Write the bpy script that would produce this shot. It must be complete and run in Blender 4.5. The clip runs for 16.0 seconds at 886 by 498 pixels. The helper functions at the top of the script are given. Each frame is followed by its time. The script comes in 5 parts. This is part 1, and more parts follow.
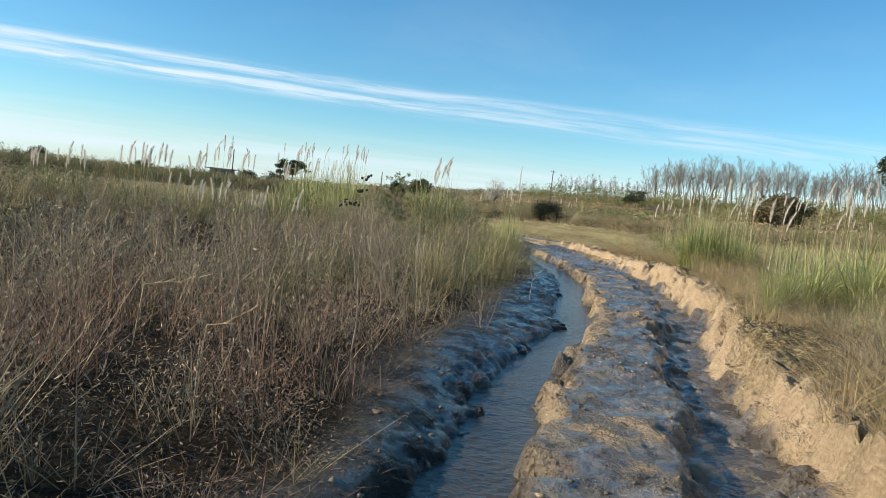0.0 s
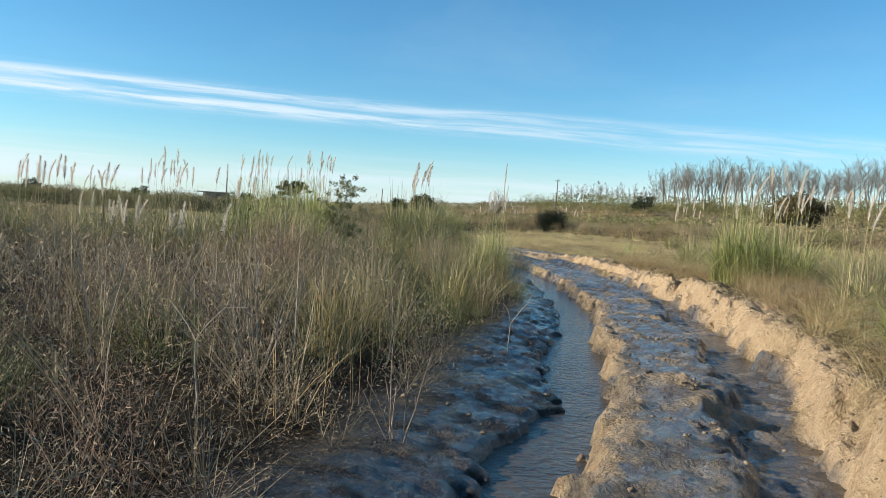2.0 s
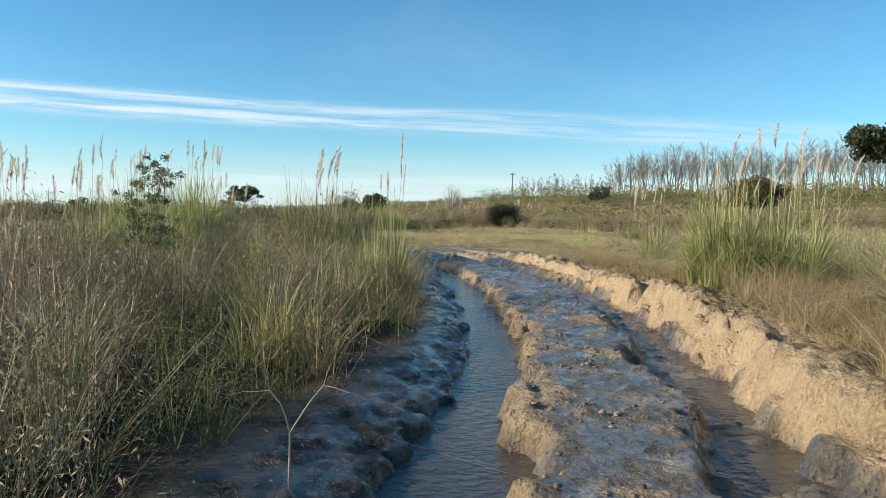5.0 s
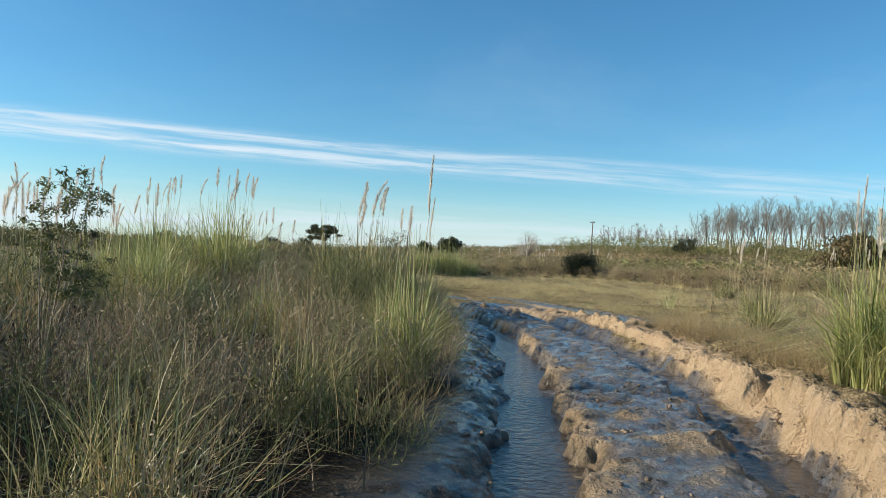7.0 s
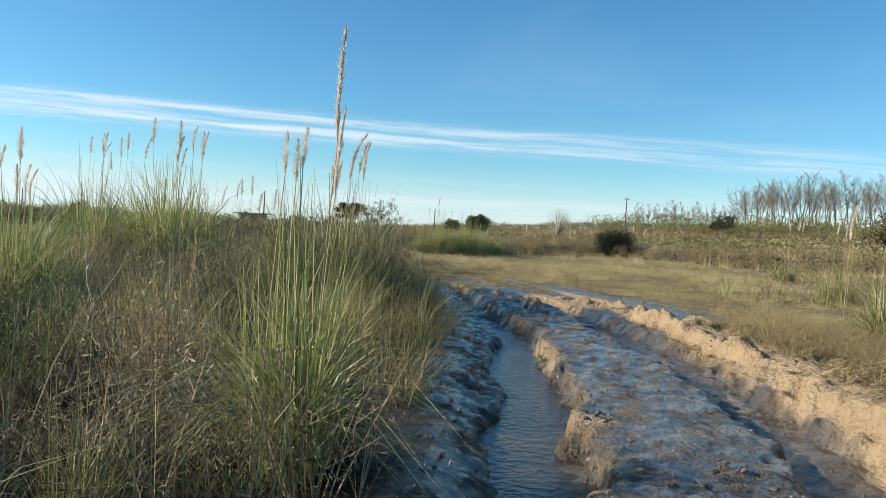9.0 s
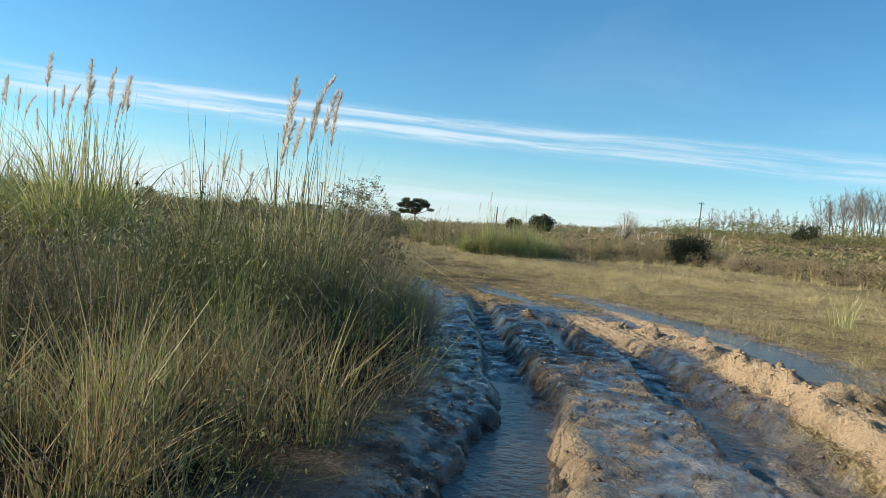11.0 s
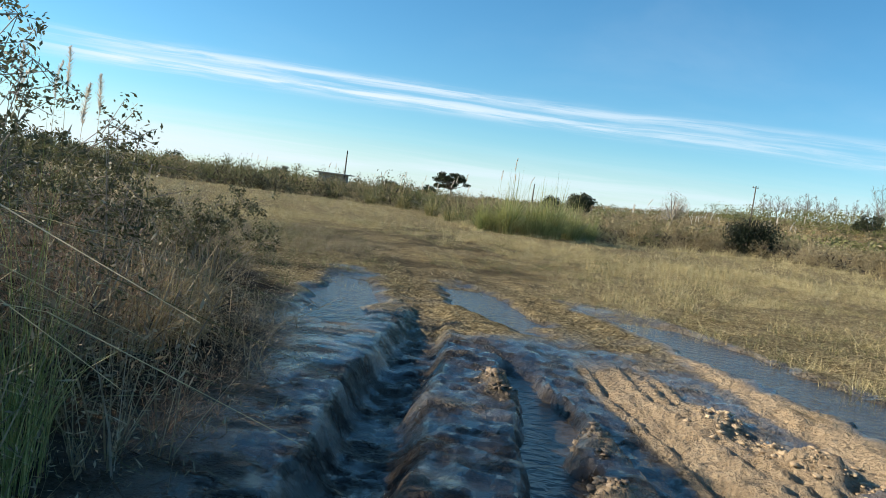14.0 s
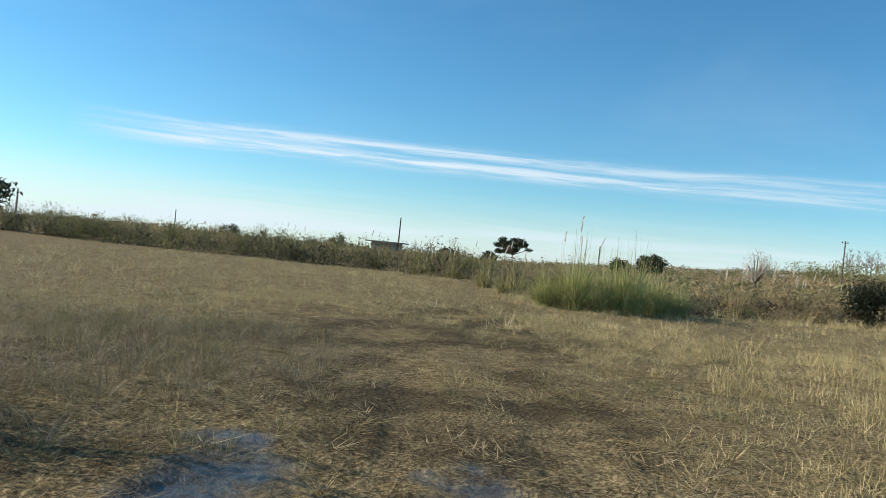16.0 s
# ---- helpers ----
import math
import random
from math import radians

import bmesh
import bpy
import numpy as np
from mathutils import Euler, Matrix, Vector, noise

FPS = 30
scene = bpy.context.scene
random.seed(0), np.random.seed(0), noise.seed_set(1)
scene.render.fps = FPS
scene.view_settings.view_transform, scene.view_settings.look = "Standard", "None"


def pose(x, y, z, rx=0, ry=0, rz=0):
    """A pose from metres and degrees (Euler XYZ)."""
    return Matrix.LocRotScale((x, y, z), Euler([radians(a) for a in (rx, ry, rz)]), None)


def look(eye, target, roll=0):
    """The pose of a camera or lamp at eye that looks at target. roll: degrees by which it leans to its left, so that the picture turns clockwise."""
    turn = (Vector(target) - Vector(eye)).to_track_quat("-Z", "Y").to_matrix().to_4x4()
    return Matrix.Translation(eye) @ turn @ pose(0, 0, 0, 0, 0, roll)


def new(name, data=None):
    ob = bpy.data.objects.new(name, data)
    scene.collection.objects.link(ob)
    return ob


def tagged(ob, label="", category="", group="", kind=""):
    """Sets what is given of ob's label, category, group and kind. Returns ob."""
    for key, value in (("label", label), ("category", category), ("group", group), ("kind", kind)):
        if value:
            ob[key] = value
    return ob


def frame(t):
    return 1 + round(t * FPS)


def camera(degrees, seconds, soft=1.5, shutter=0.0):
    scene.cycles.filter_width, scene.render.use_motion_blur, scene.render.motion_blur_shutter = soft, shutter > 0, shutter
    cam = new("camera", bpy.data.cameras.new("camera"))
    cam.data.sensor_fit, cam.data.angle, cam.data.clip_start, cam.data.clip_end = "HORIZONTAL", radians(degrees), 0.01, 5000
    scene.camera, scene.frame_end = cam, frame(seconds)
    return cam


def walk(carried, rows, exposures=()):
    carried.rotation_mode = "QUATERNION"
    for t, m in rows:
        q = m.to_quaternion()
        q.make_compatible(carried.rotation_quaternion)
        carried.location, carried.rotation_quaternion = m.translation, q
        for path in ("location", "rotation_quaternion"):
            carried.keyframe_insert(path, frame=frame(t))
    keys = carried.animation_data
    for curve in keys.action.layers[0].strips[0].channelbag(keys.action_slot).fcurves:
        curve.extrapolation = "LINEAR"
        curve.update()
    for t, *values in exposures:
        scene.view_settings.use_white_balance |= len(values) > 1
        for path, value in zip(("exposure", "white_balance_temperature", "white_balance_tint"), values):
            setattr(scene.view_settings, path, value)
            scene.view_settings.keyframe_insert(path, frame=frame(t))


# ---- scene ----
cam = camera(61.4, 16.0, soft=0.75)
# seconds, x, y, z, turn about x, y, z
PATH = [
    (0, 0.000, -0.001, 1.415, 86.01, -5.90, -0.00),
    (0.5, 0.229, 1.106, 1.392, 86.13, -5.41, -0.24),
    (1, 0.499, 2.187, 1.374, 86.41, -4.91, -0.90),
    (1.5, 0.702, 3.174, 1.356, 86.88, -4.47, -0.92),
    (2, 0.830, 4.030, 1.341, 87.14, -3.41, 0.54),
    (2.5, 0.973, 4.804, 1.319, 86.89, -1.55, 2.05),
    (3, 1.128, 5.624, 1.279, 86.15, 0.43, 2.87),
    (3.5, 1.312, 6.419, 1.237, 85.43, 0.58, 2.48),
    (4, 1.586, 7.100, 1.200, 85.26, 0.60, -1.20),
    (6.5, 2.388, 9.923, 1.363, 90.64, -2.36, -1.88),
    (7, 2.501, 10.933, 1.335, 90.37, -3.20, 3.47),
    (7.5, 2.530, 11.879, 1.337, 89.08, -2.95, 7.76),
    (8, 2.672, 12.767, 1.335, 88.72, -2.69, 7.99),
    (8.5, 2.765, 13.697, 1.298, 88.62, -3.03, 5.40),
    (11, 3.220, 18.928, 1.292, 88.07, -5.35, 10.98),
    (11.5, 3.240, 19.792, 1.294, 87.95, -6.88, 10.57),
    (12, 3.192, 20.699, 1.293, 88.41, -8.08, 10.74),
    (12.5, 3.152, 21.718, 1.265, 88.18, -9.35, 10.99),
    (13, 3.231, 22.972, 1.214, 86.72, -9.35, 10.45),
    (13.5, 3.240, 24.290, 1.172, 85.36, -8.73, 10.56),
    (14, 3.120, 25.576, 1.158, 85.95, -7.39, 14.07),
    (14.5, 2.745, 26.886, 1.179, 87.65, -6.76, 19.94),
    (15, 2.425, 28.303, 1.213, 88.77, -5.84, 22.92),
    (15.5, 2.281, 29.704, 1.262, 89.39, -5.91, 21.30),
    (16, 2.143, 31.175, 1.316, 90.47, -5.65, 18.92),
]
walk(cam, [(t, pose(*p)) for t, *p in PATH],
     exposures=[(0, 0.33), (4, 0.35), (6.5, 0.3), (7, 0.2), (8, 0.3), (11, 0.3), (12.5, 0.36), (14.5, 0.37), (15.5, 0.3), (16, 0.25)])

# ---- world, sun, exposure ----
SUN_AZ, SUN_EL = -97.0, 23.0          # degrees from +y to the right, and up


def build_world():
    w = bpy.data.worlds.new("sky")
    scene.world = w
    w.use_nodes = True
    nt = w.node_tree
    N, L = nt.nodes, nt.links
    bg = N["Background"]
    sky = N.new("ShaderNodeTexSky")
    sky.sky_type = "NISHITA"
    sky.sun_disc = False
    sky.sun_elevation = radians(SUN_EL)
    sky.sun_rotation = radians(SUN_AZ)
    sky.air_density, sky.dust_density, sky.ozone_density = 1.0, 0.06, 3.5

    def m(op, a, b=None, c=None, clamp=False):
        n = N.new("ShaderNodeMath")
        n.operation, n.use_clamp = op, clamp
        for i, v in enumerate((a, b, c)):
            if v is None:
                continue
            if isinstance(v, (int, float)):
                n.inputs[i].default_value = v
            else:
                L.new(v, n.inputs[i])
        return n.outputs[0]

    tc = N.new("ShaderNodeTexCoord")
    sep = N.new("ShaderNodeSeparateXYZ")
    L.new(tc.outputs["Generated"], sep.inputs[0])
    az = m("MULTIPLY", m("ARCTAN2", sep.outputs[0], sep.outputs[1]), 57.2958)
    el = m("MULTIPLY", m("ARCSINE", sep.outputs[2]), 57.2958)
    # long cirrus streak
    mid = m("ADD", m("MULTIPLY", az, -0.030), m("ADD", m("MULTIPLY", m("MULTIPLY", az, az), -0.0007), 6.85))
    wave = N.new("ShaderNodeTexNoise")
    wave.noise_dimensions = "1D"
    wave.inputs["Scale"].default_value, wave.inputs["Detail"].default_value = 0.07, 3.0
    L.new(az, wave.inputs["W"])
    off = m("SUBTRACT", m("SUBTRACT", el, mid), m("MULTIPLY_ADD", wave.outputs[0], 0.5, -0.25))

    def streak(sx, sy, seed, lo, hi, detail=6.0):
        comb = N.new("ShaderNodeCombineXYZ")
        L.new(m("MULTIPLY", az, sx), comb.inputs[0])
        L.new(m("MULTIPLY", off, sy), comb.inputs[1])
        comb.inputs[2].default_value = seed
        no = N.new("ShaderNodeTexNoise")
        no.inputs["Scale"].default_value = 1.0
        no.inputs["Detail"].default_value = detail
        no.inputs["Roughness"].default_value = 0.6
        no.inputs["Distortion"].default_value = 0.4
        L.new(comb.outputs[0], no.inputs["Vector"])
        mr = N.new("ShaderNodeMapRange")
        mr.interpolation_type = "SMOOTHSTEP"
        mr.inputs["From Min"].default_value = lo
        mr.inputs["From Max"].default_value = hi
        L.new(no.outputs[0], mr.inputs["Value"])
        return mr.outputs[0]

    def bell(v, width):
        return m("POWER", 2.718, m("MULTIPLY", m("MULTIPLY", m("DIVIDE", v, width), m("DIVIDE", v, width)), -1.0))

    fade_l = m("MULTIPLY_ADD", az, 0.12, 5.6, True)
    fade_r = m("MULTIPLY_ADD", az, -0.012, 0.75, True)
    c1 = m("MULTIPLY", m("MULTIPLY", m("MAXIMUM", bell(m("ADD", off, 0.35), 0.5), m("MULTIPLY", bell(m("SUBTRACT", off, 0.6), 0.42), 0.85)), m("MULTIPLY_ADD", streak(0.11, 2.3, 3.0, 0.36, 0.62), 0.8, 0.2)), m("MULTIPLY", fade_l, fade_r))
    low = bell(m("SUBTRACT", el, 1.2), 2.2)
    c2 = m("MULTIPLY", low, m("MULTIPLY_ADD", streak(0.035, 0.8, 9.0, 0.3, 0.75), 0.6, 0.36))
    veil = m("MULTIPLY", streak(0.03, 0.12, 17.0, 0.45, 0.9), 0.12)
    cover = m("MINIMUM", m("ADD", m("ADD", m("MULTIPLY", c1, 0.95), c2), veil), 0.92)
    cover = m("MULTIPLY", cover, m("GREATER_THAN", el, -1.0))
    mix = N.new("ShaderNodeMixRGB")
    mix.inputs[2].default_value = (6.6, 7.6, 8.4, 1)
    L.new(cover, mix.inputs[0])
    hs = N.new("ShaderNodeHueSaturation")
    hs.inputs["Hue"].default_value, hs.inputs["Saturation"].default_value, hs.inputs["Value"].default_value = 0.49, 1.12, 1.2
    L.new(sky.outputs[0], hs.inputs["Color"])
    tint = N.new("ShaderNodeMixRGB")
    tint.blend_type = "MULTIPLY"
    tint.inputs[0].default_value, tint.inputs[2].default_value = 1.0, (0.7, 0.96, 1.07, 1)
    L.new(hs.outputs[0], tint.inputs[1])
    L.new(tint.outputs[0], mix.inputs[1])
    L.new(mix.outputs[0], bg.inputs[0])
    bg.inputs[1].default_value = 0.10


build_world()
sun = new("sun", bpy.data.lights.new("sun", "SUN"))
sun.data.energy, sun.data.angle, sun.data.color = 6.2, radians(0.6), (1.0, 0.88, 0.71)
_a, _e = radians(SUN_AZ), radians(SUN_EL)
sun.matrix_world = look((math.sin(_a) * math.cos(_e) * 80, math.cos(_a) * math.cos(_e) * 80, math.sin(_e) * 80), (0, 0, 0))


# ---- materials ----
def material(name, stops, rough=0.8, scale=2.0, island=0.6, translucent=0.0, bump=0.0, bump_scale=40.0, spec=0.3, metal=0.0):
    """Colours from a ramp, driven by patches in space and by chance piece by piece."""
    mt = bpy.data.materials.new(name)
    mt.use_nodes = True
    N, L = mt.node_tree.nodes, mt.node_tree.links
    b = N["Principled BSDF"]
    geo = N.new("ShaderNodeNewGeometry")
    oi = N.new("ShaderNodeObjectInfo")
    no = N.new("ShaderNodeTexNoise")
    no.inputs["Scale"].default_value = scale
    no.inputs["Detail"].default_value = 5
    L.new(geo.outputs["Position"], no.inputs["Vector"])
    spread = N.new("ShaderNodeMapRange")
    spread.inputs["From Min"].default_value, spread.inputs["From Max"].default_value = 0.28, 0.72
    L.new(no.outputs[0], spread.inputs["Value"])
    mx = N.new("ShaderNodeMixRGB")
    mx.inputs[0].default_value = island
    L.new(spread.outputs[0], mx.inputs[1])
    L.new(geo.outputs["Random Per Island"], mx.inputs[2])
    mx2 = N.new("ShaderNodeMixRGB")
    mx2.inputs[0].default_value = 0.12
    L.new(mx.outputs[0], mx2.inputs[1])
    L.new(oi.outputs["Random"], mx2.inputs[2])
    ramp = N.new("ShaderNodeValToRGB")
    els = ramp.color_ramp.elements
    while len(els) < len(stops):
        els.new(0.5)
    for e, (p, c) in zip(els, stops):
        e.position, e.color = p, (*c, 1)
    L.new(mx2.outputs[0], ramp.inputs[0])
    L.new(ramp.outputs[0], b.inputs["Base Color"])
    b.inputs["Roughness"].default_value = rough
    b.inputs["Specular IOR Level"].default_value = spec
    b.inputs["Metallic"].default_value = metal
    if bump:
        n2 = N.new("ShaderNodeTexNoise")
        n2.inputs["Scale"].default_value, n2.inputs["Detail"].default_value = bump_scale, 4
        L.new(geo.outputs["Position"], n2.inputs["Vector"])
        bp = N.new("ShaderNodeBump")
        bp.inputs["Strength"].default_value, bp.inputs["Distance"].default_value = bump, 0.02
        L.new(n2.outputs[0], bp.inputs["Height"])
        L.new(bp.outputs[0], b.inputs["Normal"])
    if translucent:
        tr = N.new("ShaderNodeBsdfTranslucent")
        L.new(ramp.outputs[0], tr.inputs[0])
        ms = N.new("ShaderNodeMixShader")
        ms.inputs[0].default_value = translucent
        L.new(b.outputs[0], ms.inputs[1])
        L.new(tr.outputs[0], ms.inputs[2])
        L.new(ms.outputs[0], N["Material Output"].inputs[0])
    return mt


SCRUB = material("brown_scrub", [(0.0, (0.06, 0.046, 0.028)), (0.3, (0.165, 0.128, 0.078)), (0.6, (0.32, 0.258, 0.163)), (0.85, (0.47, 0.39, 0.26)), (1.0, (0.66, 0.57, 0.4))], 0.75, 1.5, 0.45, 0.12)
FAR_SCRUB = material("far_brown_scrub", [(0.0, (0.12, 0.095, 0.053)), (0.35, (0.22, 0.176, 0.098)), (0.65, (0.34, 0.275, 0.158)), (1.0, (0.46, 0.385, 0.23))], 0.9, 0.35, 0.16, 0.2)
FAR_OLIVE = material("far_olive_scrub", [(0.0, (0.075, 0.08, 0.032)), (0.5, (0.185, 0.185, 0.072)), (1.0, (0.34, 0.32, 0.14))], 0.85, 0.4, 0.18, 0.2)
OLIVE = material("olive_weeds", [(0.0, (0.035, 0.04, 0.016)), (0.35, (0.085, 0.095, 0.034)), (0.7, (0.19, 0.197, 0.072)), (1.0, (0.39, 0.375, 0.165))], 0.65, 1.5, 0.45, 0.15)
RUSTY = material("rusty_grass", [(0.0, (0.1, 0.06, 0.04)), (0.4, (0.24, 0.155, 0.1)), (0.75, (0.37, 0.26, 0.175)), (1.0, (0.54, 0.42, 0.3))], 0.7, 1.8, 0.45, 0.22)
GREENLEAF = material("green_pampas_leaf", [(0.0, (0.08, 0.1, 0.03)), (0.3, (0.2, 0.235, 0.07)), (0.55, (0.36, 0.375, 0.135)), (0.75, (0.52, 0.49, 0.22)), (1.0, (0.68, 0.6, 0.34))], 0.45, 1.4, 0.7, 0.3, spec=0.4)
STRAW = material("dry_grass", [(0.0, (0.17, 0.115, 0.05)), (0.4, (0.34, 0.25, 0.12)), (0.75, (0.5, 0.39, 0.21)), (1.0, (0.7, 0.58, 0.37))], 0.6, 1.2, 0.6, 0.3)
TURF = material("pasture_straw", [(0.0, (0.15, 0.128, 0.056)), (0.3, (0.38, 0.315, 0.145)), (0.65, (0.6, 0.495, 0.25)), (1.0, (0.88, 0.76, 0.48))], 0.65, 0.5, 0.6, 0.12)
PAMPAS = material("pampas_leaf", [(0.0, (0.035, 0.045, 0.014)), (0.3, (0.1, 0.12, 0.035)), (0.52, (0.21, 0.22, 0.07)), (0.65, (0.42, 0.36, 0.16)), (1.0, (0.66, 0.56, 0.3))], 0.45, 1.1, 0.8, 0.22, spec=0.5)
PLUME = material("plume", [(0.0, (0.6, 0.51, 0.4)), (0.5, (0.78, 0.7, 0.58)), (1.0, (0.9, 0.85, 0.76))], 0.85, 3.0, 0.6, 0.35)
STALK = material("plume_stalk", [(0.0, (0.3, 0.24, 0.11)), (1.0, (0.52, 0.43, 0.24))], 0.5, 3.0, 0.5)
TWIG = material("grey_twig", [(0.0, (0.12, 0.09, 0.06)), (0.5, (0.25, 0.2, 0.15)), (1.0, (0.5, 0.43, 0.34))], 0.7, 3.0, 0.6, bump=0.3, bump_scale=60)
BARK = material("bark", [(0.0, (0.1, 0.08, 0.06)), (0.5, (0.2, 0.165, 0.13)), (1.0, (0.34, 0.29, 0.24))], 0.85, 1.5, 0.4, bump=0.5, bump_scale=15)
PALE_BARK = material("pale_bark", [(0.0, (0.12, 0.104, 0.085)), (0.5, (0.2, 0.175, 0.143)), (1.0, (0.3, 0.265, 0.22))], 0.8, 1.0, 0.5)
LEAF = material("evergreen_leaf", [(0.0, (0.014, 0.02, 0.01)), (0.5, (0.038, 0.048, 0.02)), (1.0, (0.1, 0.105, 0.045))], 0.5, 0.8, 0.6, 0.15)
DARK_LEAF = material("dark_bush_leaf", [(0.0, (0.008, 0.014, 0.006)), (0.6, (0.022, 0.03, 0.012)), (1.0, (0.05, 0.06, 0.025))], 0.6, 1.5, 0.6, 0.05)
SHRUB_LEAF = material("shrub_leaf", [(0.0, (0.035, 0.04, 0.018)), (0.5, (0.11, 0.108, 0.05)), (1.0, (0.28, 0.255, 0.14))], 0.55, 1.4, 0.6, 0.25)
RUSSET = material("russet_leaf", [(0.0, (0.055, 0.042, 0.02)), (0.5, (0.115, 0.09, 0.042)), (1.0, (0.21, 0.17, 0.085))], 0.7, 0.8, 0.6, 0.2)
PALE_LEAF = material("pale_twigs", [(0.0, (0.3, 0.26, 0.2)), (1.0, (0.55, 0.5, 0.41))], 0.8, 2.0, 0.6, 0.2)
# near-black brown for added slivers: shade put into the gaps between plants
SHADE_FILL = material("matted_stems", [(0.0, (0.03, 0.024, 0.016)), (0.6, (0.08, 0.06, 0.042)), (1.0, (0.16, 0.122, 0.084))], 0.85, 2.0, 0.6)
REED = material("reed_leaf", [(0.0, (0.05, 0.055, 0.03)), (0.4, (0.13, 0.135, 0.07)), (0.7, (0.24, 0.225, 0.12)), (0.9, (0.45, 0.4, 0.24)), (1.0, (0.66, 0.58, 0.38))], 0.4, 1.1, 0.8, 0.15, spec=0.5)
SEED = material("seed_head", [(0.0, (0.012, 0.01, 0.008)), (1.0, (0.05, 0.038, 0.028))], 0.8, 8.0, 0.5)
POLE_WOOD = material("weathered_pole", [(0.0, (0.09, 0.07, 0.055)), (1.0, (0.2, 0.165, 0.13))], 0.85, 4.0, 0.3, bump=0.4, bump_scale=30)
PLASTER = material("weathered_wall", [(0.0, (0.22, 0.2, 0.17)), (1.0, (0.4, 0.37, 0.32))], 0.85, 2.0, 0.2, bump=0.3, bump_scale=20)
ROOFING = material("dull_roof_sheet", [(0.0, (0.13, 0.13, 0.13)), (1.0, (0.26, 0.26, 0.25))], 0.45, 3.0, 0.2, metal=0.6)
CLOD = material("mud_clod", [(0.0, (0.06, 0.047, 0.035)), (0.5, (0.17, 0.13, 0.09)), (1.0, (0.38, 0.285, 0.185))], 0.6, 4.0, 0.6, bump=0.6, bump_scale=50)

SAND_CLOD = material("sand_clod", [(0.0, (0.22, 0.155, 0.09)), (0.5, (0.42, 0.31, 0.19)), (1.0, (0.58, 0.45, 0.3))], 0.75, 4.0, 0.5, bump=0.6, bump_scale=50)


def ground_material():
    mt = bpy.data.materials.new("ground")
    mt.use_nodes = True
    N, L = mt.node_tree.nodes, mt.node_tree.links
    b = N["Principled BSDF"]
    geo = N.new("ShaderNodeNewGeometry")

    def noise_at(scale, detail=6, rough=0.6):
        n = N.new("ShaderNodeTexNoise")
        n.inputs["Scale"].default_value, n.inputs["Detail"].default_value, n.inputs["Roughness"].default_value = scale, detail, rough
        L.new(geo.outputs["Position"], n.inputs["Vector"])
        return n.outputs[0]

    def ramp(v, stops):
        r = N.new("ShaderNodeValToRGB")
        els = r.color_ramp.elements
        while len(els) < len(stops):
            els.new(0.5)
        for e, (p, c) in zip(els, stops):
            e.position, e.color = p, (*c, 1)
        L.new(v, r.inputs[0])
        return r.outputs[0]

    def attr(n):
        a = N.new("ShaderNodeAttribute")
        a.attribute_name = n
        return a.outputs["Fac"]

    def mix(f, a, c):
        n = N.new("ShaderNodeMixRGB")
        L.new(f, n.inputs[0])
        L.new(a, n.inputs[1])
        L.new(c, n.inputs[2])
        return n.outputs[0]

    fine, mid, big = noise_at(28, 8), noise_at(5), noise_at(0.6)
    soil = mix(big, ramp(mid, [(0.3, (0.075, 0.056, 0.028)), (0.5, (0.22, 0.165, 0.08)), (0.7, (0.46, 0.36, 0.185))]),
               ramp(fine, [(0.4, (0.045, 0.035, 0.019)), (0.51, (0.22, 0.172, 0.092)), (0.62, (0.54, 0.45, 0.26))]))
    sand = mix(mid, ramp(fine, [(0.3, (0.34, 0.24, 0.14)), (0.55, (0.5, 0.375, 0.24)), (0.75, (0.6, 0.46, 0.31))]),
               ramp(mid, [(0.35, (0.42, 0.305, 0.185)), (0.6, (0.56, 0.425, 0.275))]))
    mud = mix(mid, ramp(fine, [(0.3, (0.055, 0.046, 0.036)), (0.55, (0.15, 0.124, 0.095)), (0.75, (0.3, 0.25, 0.19))]),
              ramp(mid, [(0.35, (0.08, 0.067, 0.052)), (0.65, (0.23, 0.192, 0.148))]))
    soak = N.new("ShaderNodeMapRange")
    soak.inputs["From Min"].default_value, soak.inputs["From Max"].default_value = 0.4, 0.54
    L.new(noise_at(2.2, 6), soak.inputs["Value"])
    mud = mix(soak.outputs[0], ramp(mid, [(0.35, (0.13, 0.112, 0.09)), (0.65, (0.34, 0.285, 0.215))]), mud)
    # near-black mud: real wetness together with the scrub's shade painted in
    mud = mix(attr("wet_shaded"), mud, ramp(mid, [(0.35, (0.014, 0.011, 0.008)), (0.65, (0.055, 0.043, 0.03))]))
    flecks = N.new("ShaderNodeMapRange")
    flecks.inputs["From Min"].default_value, flecks.inputs["From Max"].default_value = 0.58, 0.66
    L.new(noise_at(34, 3), flecks.inputs["Value"])
    mud = mix(flecks.outputs[0], mud, ramp(mid, [(0.35, (0.02, 0.017, 0.014)), (0.65, (0.05, 0.04, 0.03))]))
    # darker soil: painted shade under the scrub, and bare earth on the trodden way
    soil = mix(attr("shade_and_wear"), soil, ramp(fine, [(0.35, (0.018, 0.014, 0.009)), (0.6, (0.05, 0.038, 0.024)), (0.75, (0.11, 0.085, 0.055))]))
    col = mix(attr("mud"), mix(attr("sand"), soil, sand), mud)
    L.new(col, b.inputs["Base Color"])
    mr = N.new("ShaderNodeMapRange")
    mr.inputs["From Min"].default_value, mr.inputs["From Max"].default_value = 0.35, 0.7
    mr.inputs["To Min"].default_value, mr.inputs["To Max"].default_value = 0.2, 0.5
    L.new(mid, mr.inputs["Value"])
    mul = N.new("ShaderNodeMixRGB")
    L.new(attr("mud"), mul.inputs[0])
    mul.inputs[1].default_value = (0.9, 0.9, 0.9, 1)
